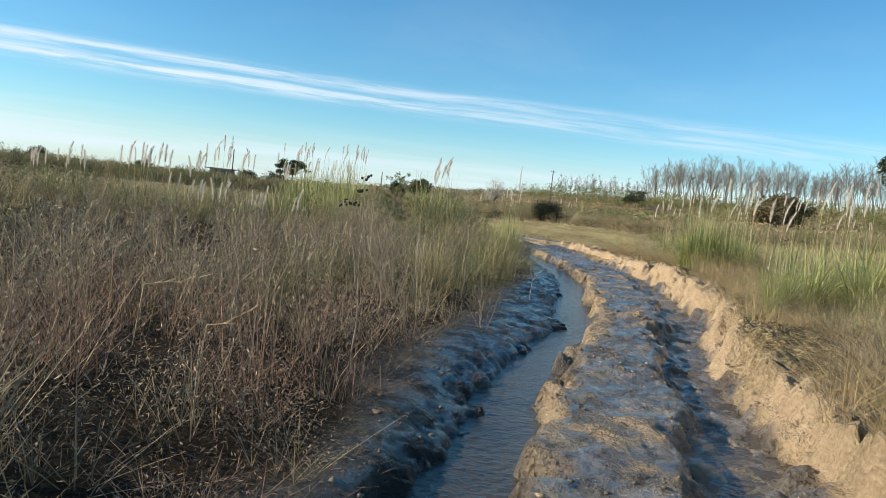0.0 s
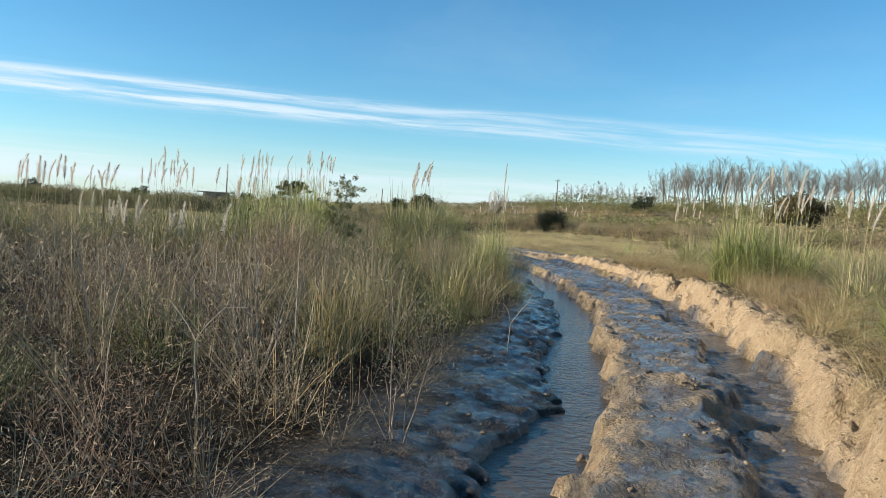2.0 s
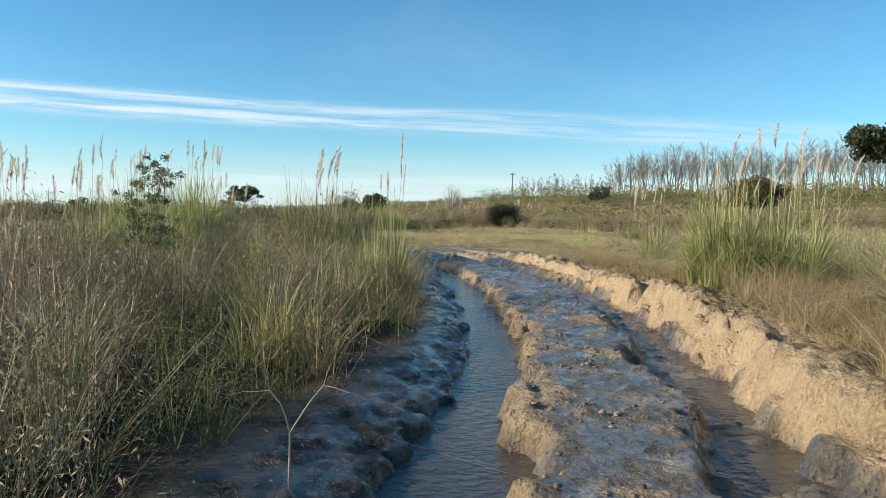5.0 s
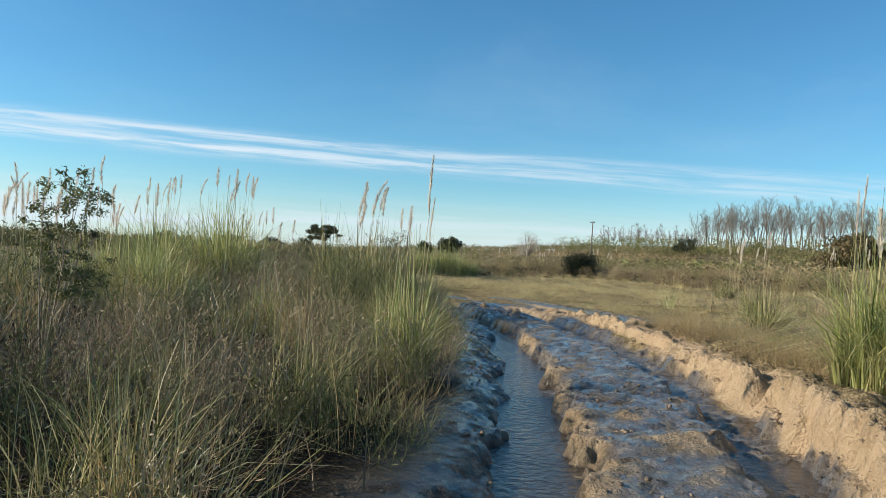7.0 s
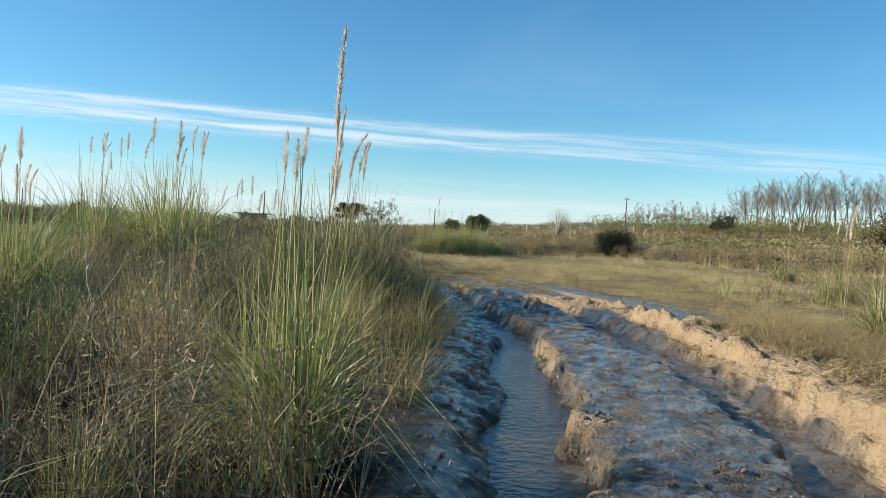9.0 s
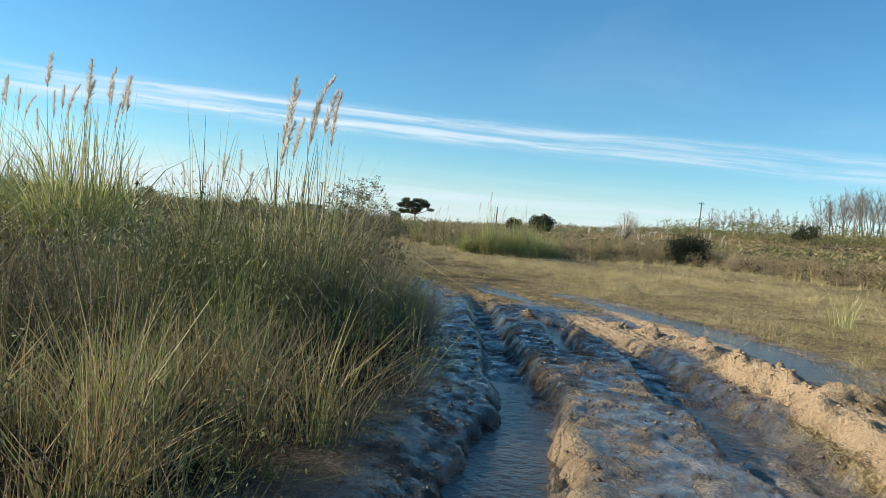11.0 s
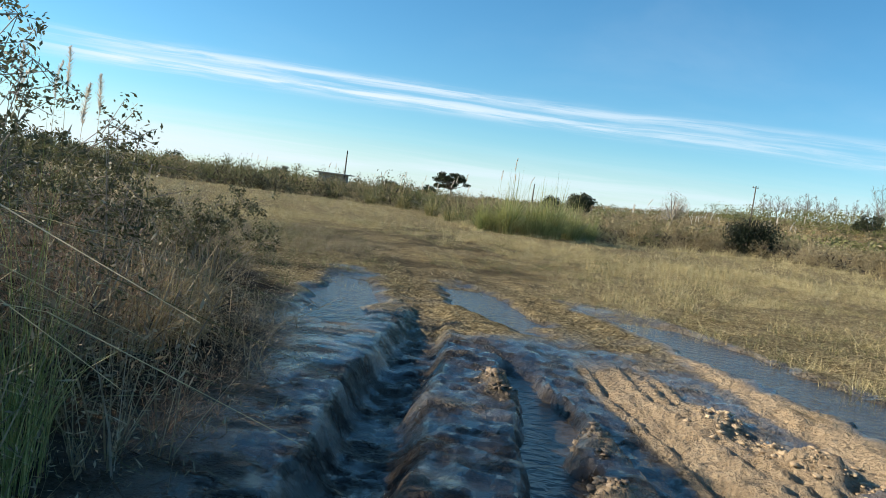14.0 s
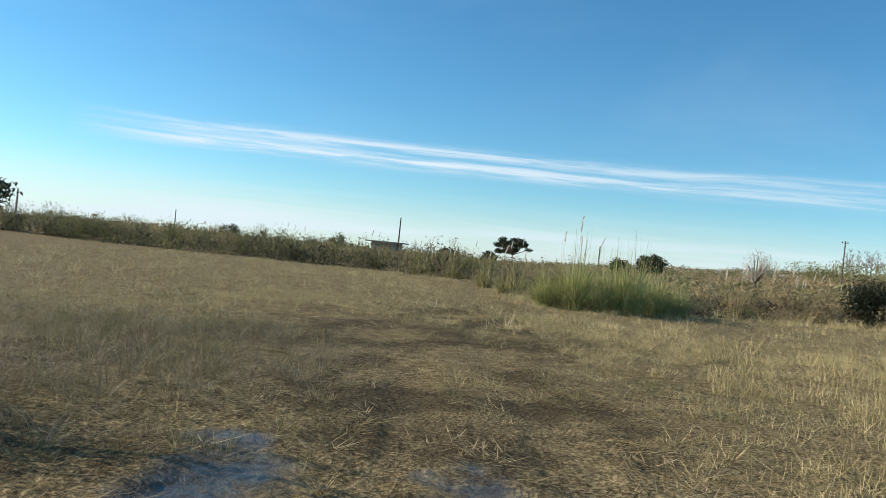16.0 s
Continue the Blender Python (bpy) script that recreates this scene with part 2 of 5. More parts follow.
    L.new(mr.outputs[0], mul.inputs[2])
    L.new(mul.outputs[0], b.inputs["Roughness"])
    shine = N.new("ShaderNodeMapRange")
    shine.inputs["To Min"].default_value, shine.inputs["To Max"].default_value = 0.06, 0.22
    L.new(attr("mud"), shine.inputs["Value"])
    L.new(shine.outputs[0], b.inputs["Specular IOR Level"])
    film = N.new("ShaderNodeMath")
    film.operation = "MULTIPLY"
    wetness = N.new("ShaderNodeMapRange")
    wetness.inputs["From Min"].default_value, wetness.inputs["From Max"].default_value = 0.44, 0.52
    wetness.inputs["To Max"].default_value = 1.0
    L.new(noise_at(3.0, 7, 0.62), wetness.inputs["Value"])
    L.new(wetness.outputs[0], film.inputs[1])
    L.new(attr("mud"), film.inputs[0])
    L.new(film.outputs[0], b.inputs["Coat Weight"])
    b.inputs["Coat Roughness"].default_value = 0.05
    bp = N.new("ShaderNodeBump")
    bp.inputs["Strength"].default_value, bp.inputs["Distance"].default_value = 1.0, 0.085
    add = N.new("ShaderNodeMath")
    add.operation = "ADD"
    L.new(fine, add.inputs[0])
    L.new(noise_at(9, 6), add.inputs[1])
    L.new(add.outputs[0], bp.inputs["Height"])
    L.new(bp.outputs[0], b.inputs["Normal"])
    ripple = N.new("ShaderNodeBump")
    ripple.inputs["Strength"].default_value, ripple.inputs["Distance"].default_value = 1.0, 0.02
    L.new(noise_at(26, 8, 0.68), ripple.inputs["Height"])
    L.new(ripple.outputs[0], b.inputs["Coat Normal"])
    return mt


def water_material():
    mt = bpy.data.materials.new("muddy_water")
    mt.use_nodes = True
    N, L = mt.node_tree.nodes, mt.node_tree.links
    b = N["Principled BSDF"]
    geo = N.new("ShaderNodeNewGeometry")
    n = N.new("ShaderNodeTexNoise")
    n.inputs["Scale"].default_value, n.inputs["Detail"].default_value = 3.0, 4
    L.new(geo.outputs["Position"], n.inputs["Vector"])
    r = N.new("ShaderNodeValToRGB")
    r.color_ramp.elements[0].color, r.color_ramp.elements[1].color = (0.035, 0.029, 0.023, 1), (0.1, 0.08, 0.058, 1)
    L.new(n.outputs[0], r.inputs[0])
    L.new(r.outputs[0], b.inputs["Base Color"])
    b.inputs["Roughness"].default_value = 0.1
    b.inputs["IOR"].default_value = 1.33
    b.inputs["Specular IOR Level"].default_value = 0.6
    n2 = N.new("ShaderNodeTexNoise")
    n2.inputs["Scale"].default_value, n2.inputs["Detail"].default_value = 12.0, 6
    L.new(geo.outputs["Position"], n2.inputs["Vector"])
    bp = N.new("ShaderNodeBump")
    bp.inputs["Strength"].default_value, bp.inputs["Distance"].default_value = 0.8, 0.028
    L.new(n2.outputs[0], bp.inputs["Height"])
    L.new(bp.outputs[0], b.inputs["Normal"])
    return mt


GROUND, WATER = ground_material(), water_material()


# ---- mesh tools ----
rng = np.random.default_rng(7)


def quad_mesh(name, verts, quads, mat, smooth=False):
    me = bpy.data.meshes.new(name)
    verts = np.asarray(verts, np.float32).reshape(-1, 3)
    quads = np.asarray(quads, np.int32).reshape(-1, 4)
    me.vertices.add(len(verts))
    me.vertices.foreach_set("co", verts.ravel())
    me.loops.add(quads.size)
    me.loops.foreach_set("vertex_index", quads.ravel())
    me.polygons.add(len(quads))
    me.polygons.foreach_set("loop_start", np.arange(0, quads.size, 4, dtype=np.int32))
    if smooth:
        me.polygons.foreach_set("use_smooth", np.ones(len(quads), bool))
    me.update(calc_edges=True)
    me.materials.append(mat)
    return me


def part(name, me, parent, label="", m=None):
    ob = new(name, me)
    ob.parent = parent
    if m is not None:
        ob.matrix_basis = m
    return tagged(ob, label)


def thing(name, x, y, z, label, category, group="", rz=0.0, s=1.0):
    e = new(name)
    e.empty_display_size = 0.2
    e.location, e.rotation_euler, e.scale = (x, y, z), (0, 0, rz), (s, s, s)
    return tagged(e, label, category, group)


def vnoise(x, y, scale, seed=0):
    """Smooth value noise from -1 to 1."""
    x, y = np.asarray(x) / scale + seed * 17.31, np.asarray(y) / scale - seed * 9.77
    xi, yi = np.floor(x), np.floor(y)
    fx, fy = x - xi, y - yi
    fx, fy = fx * fx * (3 - 2 * fx), fy * fy * (3 - 2 * fy)

    def h(a, b):
        v = np.sin(a * 127.1 + b * 311.7 + seed * 5.3) * 43758.5453
        return (v - np.floor(v)) * 2 - 1

    return (h(xi, yi) * (1 - fx) + h(xi + 1, yi) * fx) * (1 - fy) + (h(xi, yi + 1) * (1 - fx) + h(xi + 1, yi + 1) * fx) * fy


def fbm(x, y, scale, seed=0, octaves=4):
    return sum(vnoise(x, y, scale / 2 ** k, seed + k) / 2 ** k for k in range(octaves))


def cells(x, y, scale, seed=0):
    """Lumps: 1 at scattered middles, 0 at the seams between them."""
    x, y = np.asarray(x) / scale + seed * 13.7, np.asarray(y) / scale + seed * 5.1
    xi, yi = np.floor(x), np.floor(y)
    best = np.full(x.shape, 9.0)

    def h(a, b, k):
        v = np.sin(a * 91.7 + b * 247.3 + k + seed * 3.9) * 43758.5453
        return v - np.floor(v)

    for i in (-1, 0, 1):
        for j in (-1, 0, 1):
            best = np.minimum(best, (xi + i + h(xi + i, yi + j, 0.0) - x) ** 2 + (yi + j + h(xi + i, yi + j, 7.7) - y) ** 2)
    return np.clip(1 - np.sqrt(best) / 0.75, 0, 1)


def smooth(a, b, v):
    t = np.clip((v - a) / (b - a), 0, 1)
    return t * t * (3 - 2 * t)


def blades(base, h, yaw, lean, w, segs=2, droop=0.0, power=1.7, facing=None):
    """Tapered ribbons: base (n, 3), the rest (n,). Returns verts and quads."""
    n = len(base)
    base = np.asarray(base, float)
    h, yaw, lean, w, droop = (np.broadcast_to(np.asarray(v, float), n) for v in (h, yaw, lean, w, droop))
    f = rng.uniform(0, math.tau, n) if facing is None else np.broadcast_to(facing, n)
    t = np.linspace(0, 1, segs + 1)[None, :]
    out = lean[:, None] * h[:, None] * t ** power
    up = h[:, None] * (t - droop[:, None] * t ** 2.4)
    px = base[:, 0:1] + np.cos(yaw)[:, None] * out
    py = base[:, 1:2] + np.sin(yaw)[:, None] * out
    pz = base[:, 2:3] + up
    ww = w[:, None] * 0.5 * (1 - 0.85 * t ** 1.5)
    sx, sy = np.cos(f)[:, None] * ww, np.sin(f)[:, None] * ww
    v = np.stack([np.stack([px - sx, py - sy, pz], -1), np.stack([px + sx, py + sy, pz], -1)], 2)
    k = np.arange(n)[:, None] * (segs + 1) * 2 + np.arange(segs)[None, :] * 2
    q = np.stack([k, k + 1, k + 3, k + 2], -1)
    return v.reshape(-1, 3), q.reshape(-1, 4)


def merge(chunks):
    vs, qs, o = [], [], 0
    for v, q in chunks:
        vs.append(v)
        qs.append(q + o)
        o += len(v)
    return np.concatenate(vs), np.concatenate(qs)


def strew(templates, pos, rot, scale, zscale=None):
    """Copies of template plants, joined: pos (n, 3), turns and sizes (n,)."""
    pick = rng.integers(0, len(templates), len(pos))
    zscale = scale if zscale is None else zscale
    out = []
    for k, (v, q) in enumerate(templates):
        i = np.nonzero(pick == k)[0]
        if not len(i):
            continue
        c, s = np.cos(rot[i])[:, None], np.sin(rot[i])[:, None]
        x = (v[None, :, 0] * c - v[None, :, 1] * s) * scale[i][:, None] + pos[i, 0][:, None]
        y = (v[None, :, 0] * s + v[None, :, 1] * c) * scale[i][:, None] + pos[i, 1][:, None]
        z = v[None, :, 2] * zscale[i][:, None] + pos[i, 2][:, None]
        vv = np.stack([x, y, z], -1).reshape(-1, 3)
        qq = (q[None] + (np.arange(len(i)) * len(v))[:, None, None]).reshape(-1, 4)
        out.append((vv, qq))
    return merge(out)


def tubes(segs, sides=4):
    """Tapered tubes from rows of (p, q, radius at p, radius at q)."""
    P = np.array([s[0] for s in segs], float)
    Q = np.array([s[1] for s in segs], float)
    ra, rb = np.array([s[2] for s in segs]), np.array([s[3] for s in segs])
    d = Q - P
    d /= np.linalg.norm(d, axis=1)[:, None] + 1e-9
    ref = np.where(np.abs(d[:, 2:3]) > 0.9, np.array([[1.0, 0, 0]]), np.array([[0, 0, 1.0]]))
    u = np.cross(d, ref)
    u /= np.linalg.norm(u, axis=1)[:, None] + 1e-9
    w = np.cross(d, u)
    a = np.arange(sides) * math.tau / sides
    ring = u[:, None, :] * np.cos(a)[None, :, None] + w[:, None, :] * np.sin(a)[None, :, None]
    v = np.concatenate([P[:, None] + ring * ra[:, None, None], Q[:, None] + ring * rb[:, None, None]], 1)
    k = np.arange(len(segs))[:, None] * sides * 2
    j = np.arange(sides)[None, :]
    j2 = (j + 1) % sides
    q = np.stack([k + j, k + j2, k + sides + j2, k + sides + j], -1)
    return v.reshape(-1, 3), q.reshape(-1, 4)


# ---- the lie of the land ----
def along(*rows):
    ys, xs = zip(*rows)
    return lambda y: np.interp(y, ys, xs)


RUT_L = along((-8, -2.0), (0, -0.6), (6.2, 0.8), (9.7, 1.95), (11.9, 2.3), (14.1, 2.65), (15.8, 3.0), (19.4, 3.0), (22, 3.0), (25, 2.8), (27.3, 2.4), (29.4, 1.95), (32, 1.5), (34.2, 1.1), (38, -0.4), (44, -3.2))
RUT_R = along((-8, -0.5), (0, 0.95), (6.2, 2.4), (8, 2.7), (10.1, 3.45), (11.9, 3.95), (14.5, 4.4), (16.7, 4.72), (19.4, 4.8), (22, 4.75), (24.6, 4.5), (26.4, 4.15), (28.2, 3.85), (29.1, 3.62), (29.8, 3.34), (30.7, 2.95), (31.7, 2.7), (34.3, 2.05), (38, 0.9), (44, -1.6))
BANK = along((-8, 0.2), (0, 1.7), (5.3, 2.8), (6.9, 3.05), (7.9, 3.1), (10, 4.0), (12.3, 4.65), (14, 4.9), (15.8, 5.1), (18, 5.28), (21, 5.42), (24.6, 5.35), (26.4, 5.0), (29, 4.7), (34, 3.6))
BANK_H = along((-8, 0.3), (18, 0.3), (21, 0.24), (25, 0.17), (27.5, 0.08), (31, 0.02), (36, 0.0))
EDGE_L = along((-8, -2.4), (-2, -1.2), (4.8, -0.25), (7.4, 0.1), (10, 0.9), (12, 1.05), (13.7, 1.6), (16.1, 2.2), (18.5, 2.4), (20.2, 2.2), (23, 2.0), (24.6, 2.1), (27.3, 1.7), (30.4, 1.1), (31.2, 0.5), (32.5, 0.1), (35, -2.5), (37, -6.0), (40, -12), (46, -20), (55, -24), (70, -24.5))
EDGE_R = along((-8, 0.9), (0, 2.2), (5, 3.05), (7, 3.35), (8, 3.7), (10.5, 4.65), (13.2, 5.4), (17.8, 6.4), (20.2, 6.1), (25, 6.0), (28.8, 6.0), (30.1, 5.1), (32.8, 4.5), (34.6, 3.0), (37, 2.4), (42, 0.2))
FAR_EDGE = lambda x: np.interp(x, (-24, -19.6, -14.7, -9.9, -5.5, -3, -1.6, 2.5, 5.5, 9.6, 12, 16, 29, 60), (69, 70.6, 72, 71, 64, 56.5, 54.8, 59, 62.5, 65.5, 61, 51, 53, 72))
DITCH = along((26.5, 6.1), (28.6, 5.8), (29.9, 5.42), (30.8, 5.1), (31.4, 4.85), (32.2, 4.47), (33.2, 3.92), (34.1, 3.42), (35, 2.9))
GROOVE = along((27.2, 3.2), (28.5, 3.0), (29.8, 2.84), (30.6, 2.6), (31.5, 2.35))


# heaps of pushed-up sand: place, reach, height
HEAPS = ((4.75, 28.3, 0.24, 0.08), (4.5, 29.2, 0.2, 0.08), (4.15, 29.7, 0.18, 0.07), (3.8, 30.3, 0.18, 0.06), (4.95, 27.2, 0.26, 0.09), (5.2, 26.0, 0.3, 0.1), (3.22, 28.6, 0.1, 0.05), (3.1, 29.5, 0.1, 0.06), (2.47, 30.15, 0.11, 0.06), (2.85, 9.9, 0.3, 0.06))


def land(x, y):
    """Height, and how far the surface is mud and sand."""
    x, y = np.asarray(x, float), np.asarray(y, float)
    wob = fbm(x, y, 0.9, 3, 3)
    fine = fbm(x, y, 0.32, 11, 4)
    rl, rr, bk, bh = RUT_L(y), RUT_R(y), BANK(y), BANK_H(y)
    run = smooth(34.0, 30.0, y)                          # the ruts run out on the pasture
    z = 0.05 * fbm(x, y, 5.0, 31, 3) * smooth(2, 9, np.abs(x - 3)) + 0.0 * x
    z += 0.012 * np.clip(x - 5, 0, 25) * smooth(22, 36, y)
    z += 0.02 * np.clip(x - 6, 0, 60) * smooth(38, 110, y)
    # long rise on the skyline, higher to one side
    az = np.degrees(np.arctan2(x - 3, np.maximum(y - 15, 1.0)))
    z += smooth(115, 200, np.hypot(x - 3, y - 15)) * smooth(60, 30, np.abs(az)) * np.clip(3.3 + np.where(az > 0, 0.085, 0.25) * az, 0, 9) * smooth(0, 30, y)
    z += 0.1 * smooth(0.3, 1.6, EDGE_L(y) - x) * smooth(36, 30, y)
    # trampled tracks across the pasture
    for c in (RUT_L(y), RUT_R(y)):
        z -= 0.035 * smooth(0.4, 0.15, np.abs(x - c)) * smooth(33, 38, y) * smooth(60, 46, y)
    # bank on one side, terrace and ridge between the ruts
    lumps = 1 - np.abs(vnoise(x, y, 0.21, 7)) * 2 + 0.6 * (1 - np.abs(vnoise(x, y, 0.1, 8)) * 2)
    crumb = vnoise(x, y, 0.07, 9)
    big_clod, small_clod = cells(x, y, 0.24, 1), cells(x, y, 0.11, 2)
    rough = smooth(-0.35, 0.45, fbm(x, y, 1.1, 95, 3))
    swing = 0.17 * vnoise(x, y, 1.3, 79) + 0.1 * vnoise(x, y, 0.55, 80)
    nick = 0.05 * fbm(x, y, 0.4, 77, 4) + 0.13 * (cells(x, y, 0.5, 3) - 0.4) + 0.05 * (big_clod - 0.4)
    cut = smooth(-0.1, 0.06, x - bk + swing + 0.05 * fine + nick)
    bh = bh * (0.92 + 0.3 * vnoise(x, y, 0.9, 81))
    z += cut * bh * (1 + 0.16 * wob + 0.1 * (big_clod - 0.4)) * smooth(12, 3, x - bk) ** 0.5 + cut * (0.022 * fine + 0.012 * lumps + 0.012 * crumb) * smooth(3, 1, x - bk)
    z -= 0.35 * bh * np.exp(-((x - bk - 0.05) / 0.09) ** 2) * smooth(0.35, 0.75, vnoise(x, y, 0.15, 76))
    firm = 1 - 0.5 * smooth(23, 26.5, y)
    strip = smooth(-0.3, 0.5, x - EDGE_L(y)) * smooth(0.8, -0.1, x - np.maximum(bk, EDGE_R(y))) * smooth(39, 34, y)
    calm = 1 - 0.85 * smooth(23, 26.5, y)
    z += strip * firm * (0.014 * calm * wob + 0.014 * fine + 0.006 * lumps + 0.01 * crumb + 0.012 * smooth(0.3, 0.7, vnoise(x, y, 0.06, 12)) + rough * (0.03 * (big_clod - 0.35) + 0.022 * (small_clod - 0.35)))
    z -= 0.11 * smooth(0.1, 1.0, (x - EDGE_L(y)) / np.maximum(rl - 0.25 - EDGE_L(y), 0.15)) * smooth(0.1, -0.25, x - rl) * smooth(26, 22, y)
    ridge = smooth(0.8, 0.55, np.abs(x - (rl + rr) / 2)) * run
    wall = np.exp(-((np.minimum(np.abs(x - rl), np.abs(x - rr)) - 0.32) / 0.16) ** 2) + np.exp(-((x - bk) / 0.16) ** 2)
    z += 0.016 * calm * np.clip(wall, 0, 1) * (vnoise(x, y, 0.09, 15) + 0.7 * vnoise(x, y, 0.13, 16)) * run
    z += 0.02 * ridge + 0.012 * ridge * np.maximum(fine, 0)
    for c, wd, dp in ((rl, 0.27 - 0.09 * smooth(25, 28, y), 0.24), (rr + 0.05, 0.33 - 0.08 * smooth(25, 28, y), 0.18)):
        d = np.abs(x - c + (0.13 - 0.07 * smooth(24.5, 27, y)) * wob + calm * (0.07 * fine + 0.03 * crumb + 0.06 * fbm(x, y, 0.45, 13, 4)))
        inside = smooth(wd + 0.1, wd - 0.06, d + 0.05 * calm * vnoise(x, y, 0.11, 14)) * run * (1 - 0.12 * smooth(24.5, 27.5, y)) * (1 - 0.6 * smooth(28, 31, y) * (c is not rl))
        z -= dp * inside * (0.92 + 0.2 * wob)
    z -= 0.17 * smooth(0.19, 0.09, np.abs(x - GROOVE(y) + 0.08 * wob + 0.05 * fine)) * smooth(27.2, 27.9, y) * smooth(31.4, 30.6, y)
    # tread ribs left by the tyres
    z += 0.012 * np.sin(y * 26 + x * 7) * smooth(0.35, 0.1, np.abs(x - (RUT_L(y) * 0.55 + RUT_R(y) * 0.45))) * smooth(25, 28, y) * smooth(37, 33, y)
    z += 0.009 * np.sin(y * 30 + 7 * fine + 5 * wob + 4 * x) * strip * smooth(23, 26, y)
    # tyre grooves pressed into the sand
    tread = smooth(0.36, 0.26, np.abs(x - rr - 0.42)) * smooth(28.3, 28.9, y) * smooth(32, 31, y)
    z += 0.014 * np.sin((x - rr) * 48) * tread
    # heaps of pushed-up sand
    heap = 0.0
    for hx, hy, hr, hh in HEAPS:
        bump = np.exp(-((x - hx + 0.3 * (y - hy)) ** 2 + ((y - hy) / 1.8) ** 2) / hr ** 2)
        z += hh * bump * (1 + 0.7 * fine + 0.2 * lumps + 0.4 * crumb)
        heap = heap + bump
    # hollows that hold puddles
    pa = np.hypot((x - 0.3) + 0.33 * (y - 33.0), (y - 33.0) * 0.22)
    pb = np.hypot((x - 1.8) + 0.42 * (y - 33.7), (y - 33.7) * 0.28)
    for d, rim, level, near in ((pa, 0.85, 0.03, 0.3), (pb, 0.9, 0.03, 0.36)):
        f = smooth(rim, near + 0.1, d)
        z = z * (1 - f) + f * (level + 0.3 * np.clip(z, -0.1, 0.1)) - 0.1 * smooth(near + 0.2, near - 0.16, d + 0.1 * wob + 0.06 * fine)
    dd = np.abs(x - DITCH(y) + 0.1 * wob)
    f = smooth(1.0, 0.6, dd) * smooth(25.5, 27, y) * smooth(35.8, 34.6, y)
    z = z * (1 - f) + f * (0.07 + 0.3 * np.clip(z - 0.07, -0.1, 0.1))
    z -= 0.1 * smooth(0.56, 0.34, dd + 0.1 * fine + 0.04 * crumb) * smooth(26, 27.5, y) * smooth(34.8, 33.8, y)
    wet_run = smooth(33.2, 31.2, y + 0.8 * wob)
    mud = smooth(-0.5, 0.1, x - EDGE_L(y) + 0.2 * wob) * smooth(-0.14, -0.24, x - bk + swing + 0.05 * fine) * wet_run
    mud = np.maximum(mud, smooth(0.72, 0.5, dd + 0.1 * fine) * smooth(25, 27, y) * smooth(36, 34, y))
    mud = np.maximum(mud, 0.8 * smooth(0.55, 0.3, np.minimum(pa, pb) + 0.14 * fine + 0.1 * wob))
    sand = smooth(-0.35, -0.2, x - bk + 0.1 * wob) * smooth(0.3, -0.6, x - EDGE_R(y) + 0.5 * wob) * smooth(37, 32, y)
    sand = sand * (1 - 0.88 * smooth(0.06, 0.3, x - bk) * smooth(-0.9, 0.0, fine + wob) * smooth(28, 25, y))
    lip = smooth(0.14, 0.05, np.abs(x - rl - 0.36 + 0.13 * wob + 0.07 * fine)) * run
    dry = np.maximum(lip * smooth(-0.5, 0.1, wob), ridge * smooth(0.3, 0.7, wob + 0.6 * fine)) * smooth(27.5, 25, y)
    sand = np.maximum(sand, 0.8 * dry)
    mud = mud * (1 - 0.75 * dry)
    heap = np.clip(1.1 * heap * (1 + 1.5 * wob + fine), 0, 1)
    mud = mud * (1 - 0.7 * heap)
    sand = np.maximum(sand, np.maximum(heap, 0.85 * tread))
    mud = mud * (1 - 0.8 * tread)
    # soaked mud by the left verge, darkened also for the shade of the scrub
    wet_shaded = np.clip(smooth(0.3, -0.1, x - rl) + smooth(24, 27, y) * smooth(0.6, -0.2, x - rr - 0.3), 0, 1) * mud * (1 - 0.45 * smooth(0.4, 0.8, wob + fine))
    return z, mud, sand, wet_shaded


def trodden(x, y):
    """The bare way that feet and wheels have worn over the pasture."""
    return smooth(0.4, -0.4, x - 1.4 + 0.3 * (y - 39.4) + 0.8 * fbm(x, y, 1.5, 74, 3)) * smooth(-7, -3, x)


def ground_z(x, y):
    return land(x, y)[0]


def axis(lo, hi, step, far_lo, far_hi, grow=1.16):
    mid = np.arange(lo, hi + step / 2, step)
    a, s = [lo], step
    while a[-1] > far_lo:
        s *= grow
        a.append(a[-1] - s)
    b, s = [mid[-1]], step
    while b[-1] < far_hi:
        s *= grow
        b.append(b[-1] + s)
    return np.concatenate([a[:0:-1], mid, b[1:]])


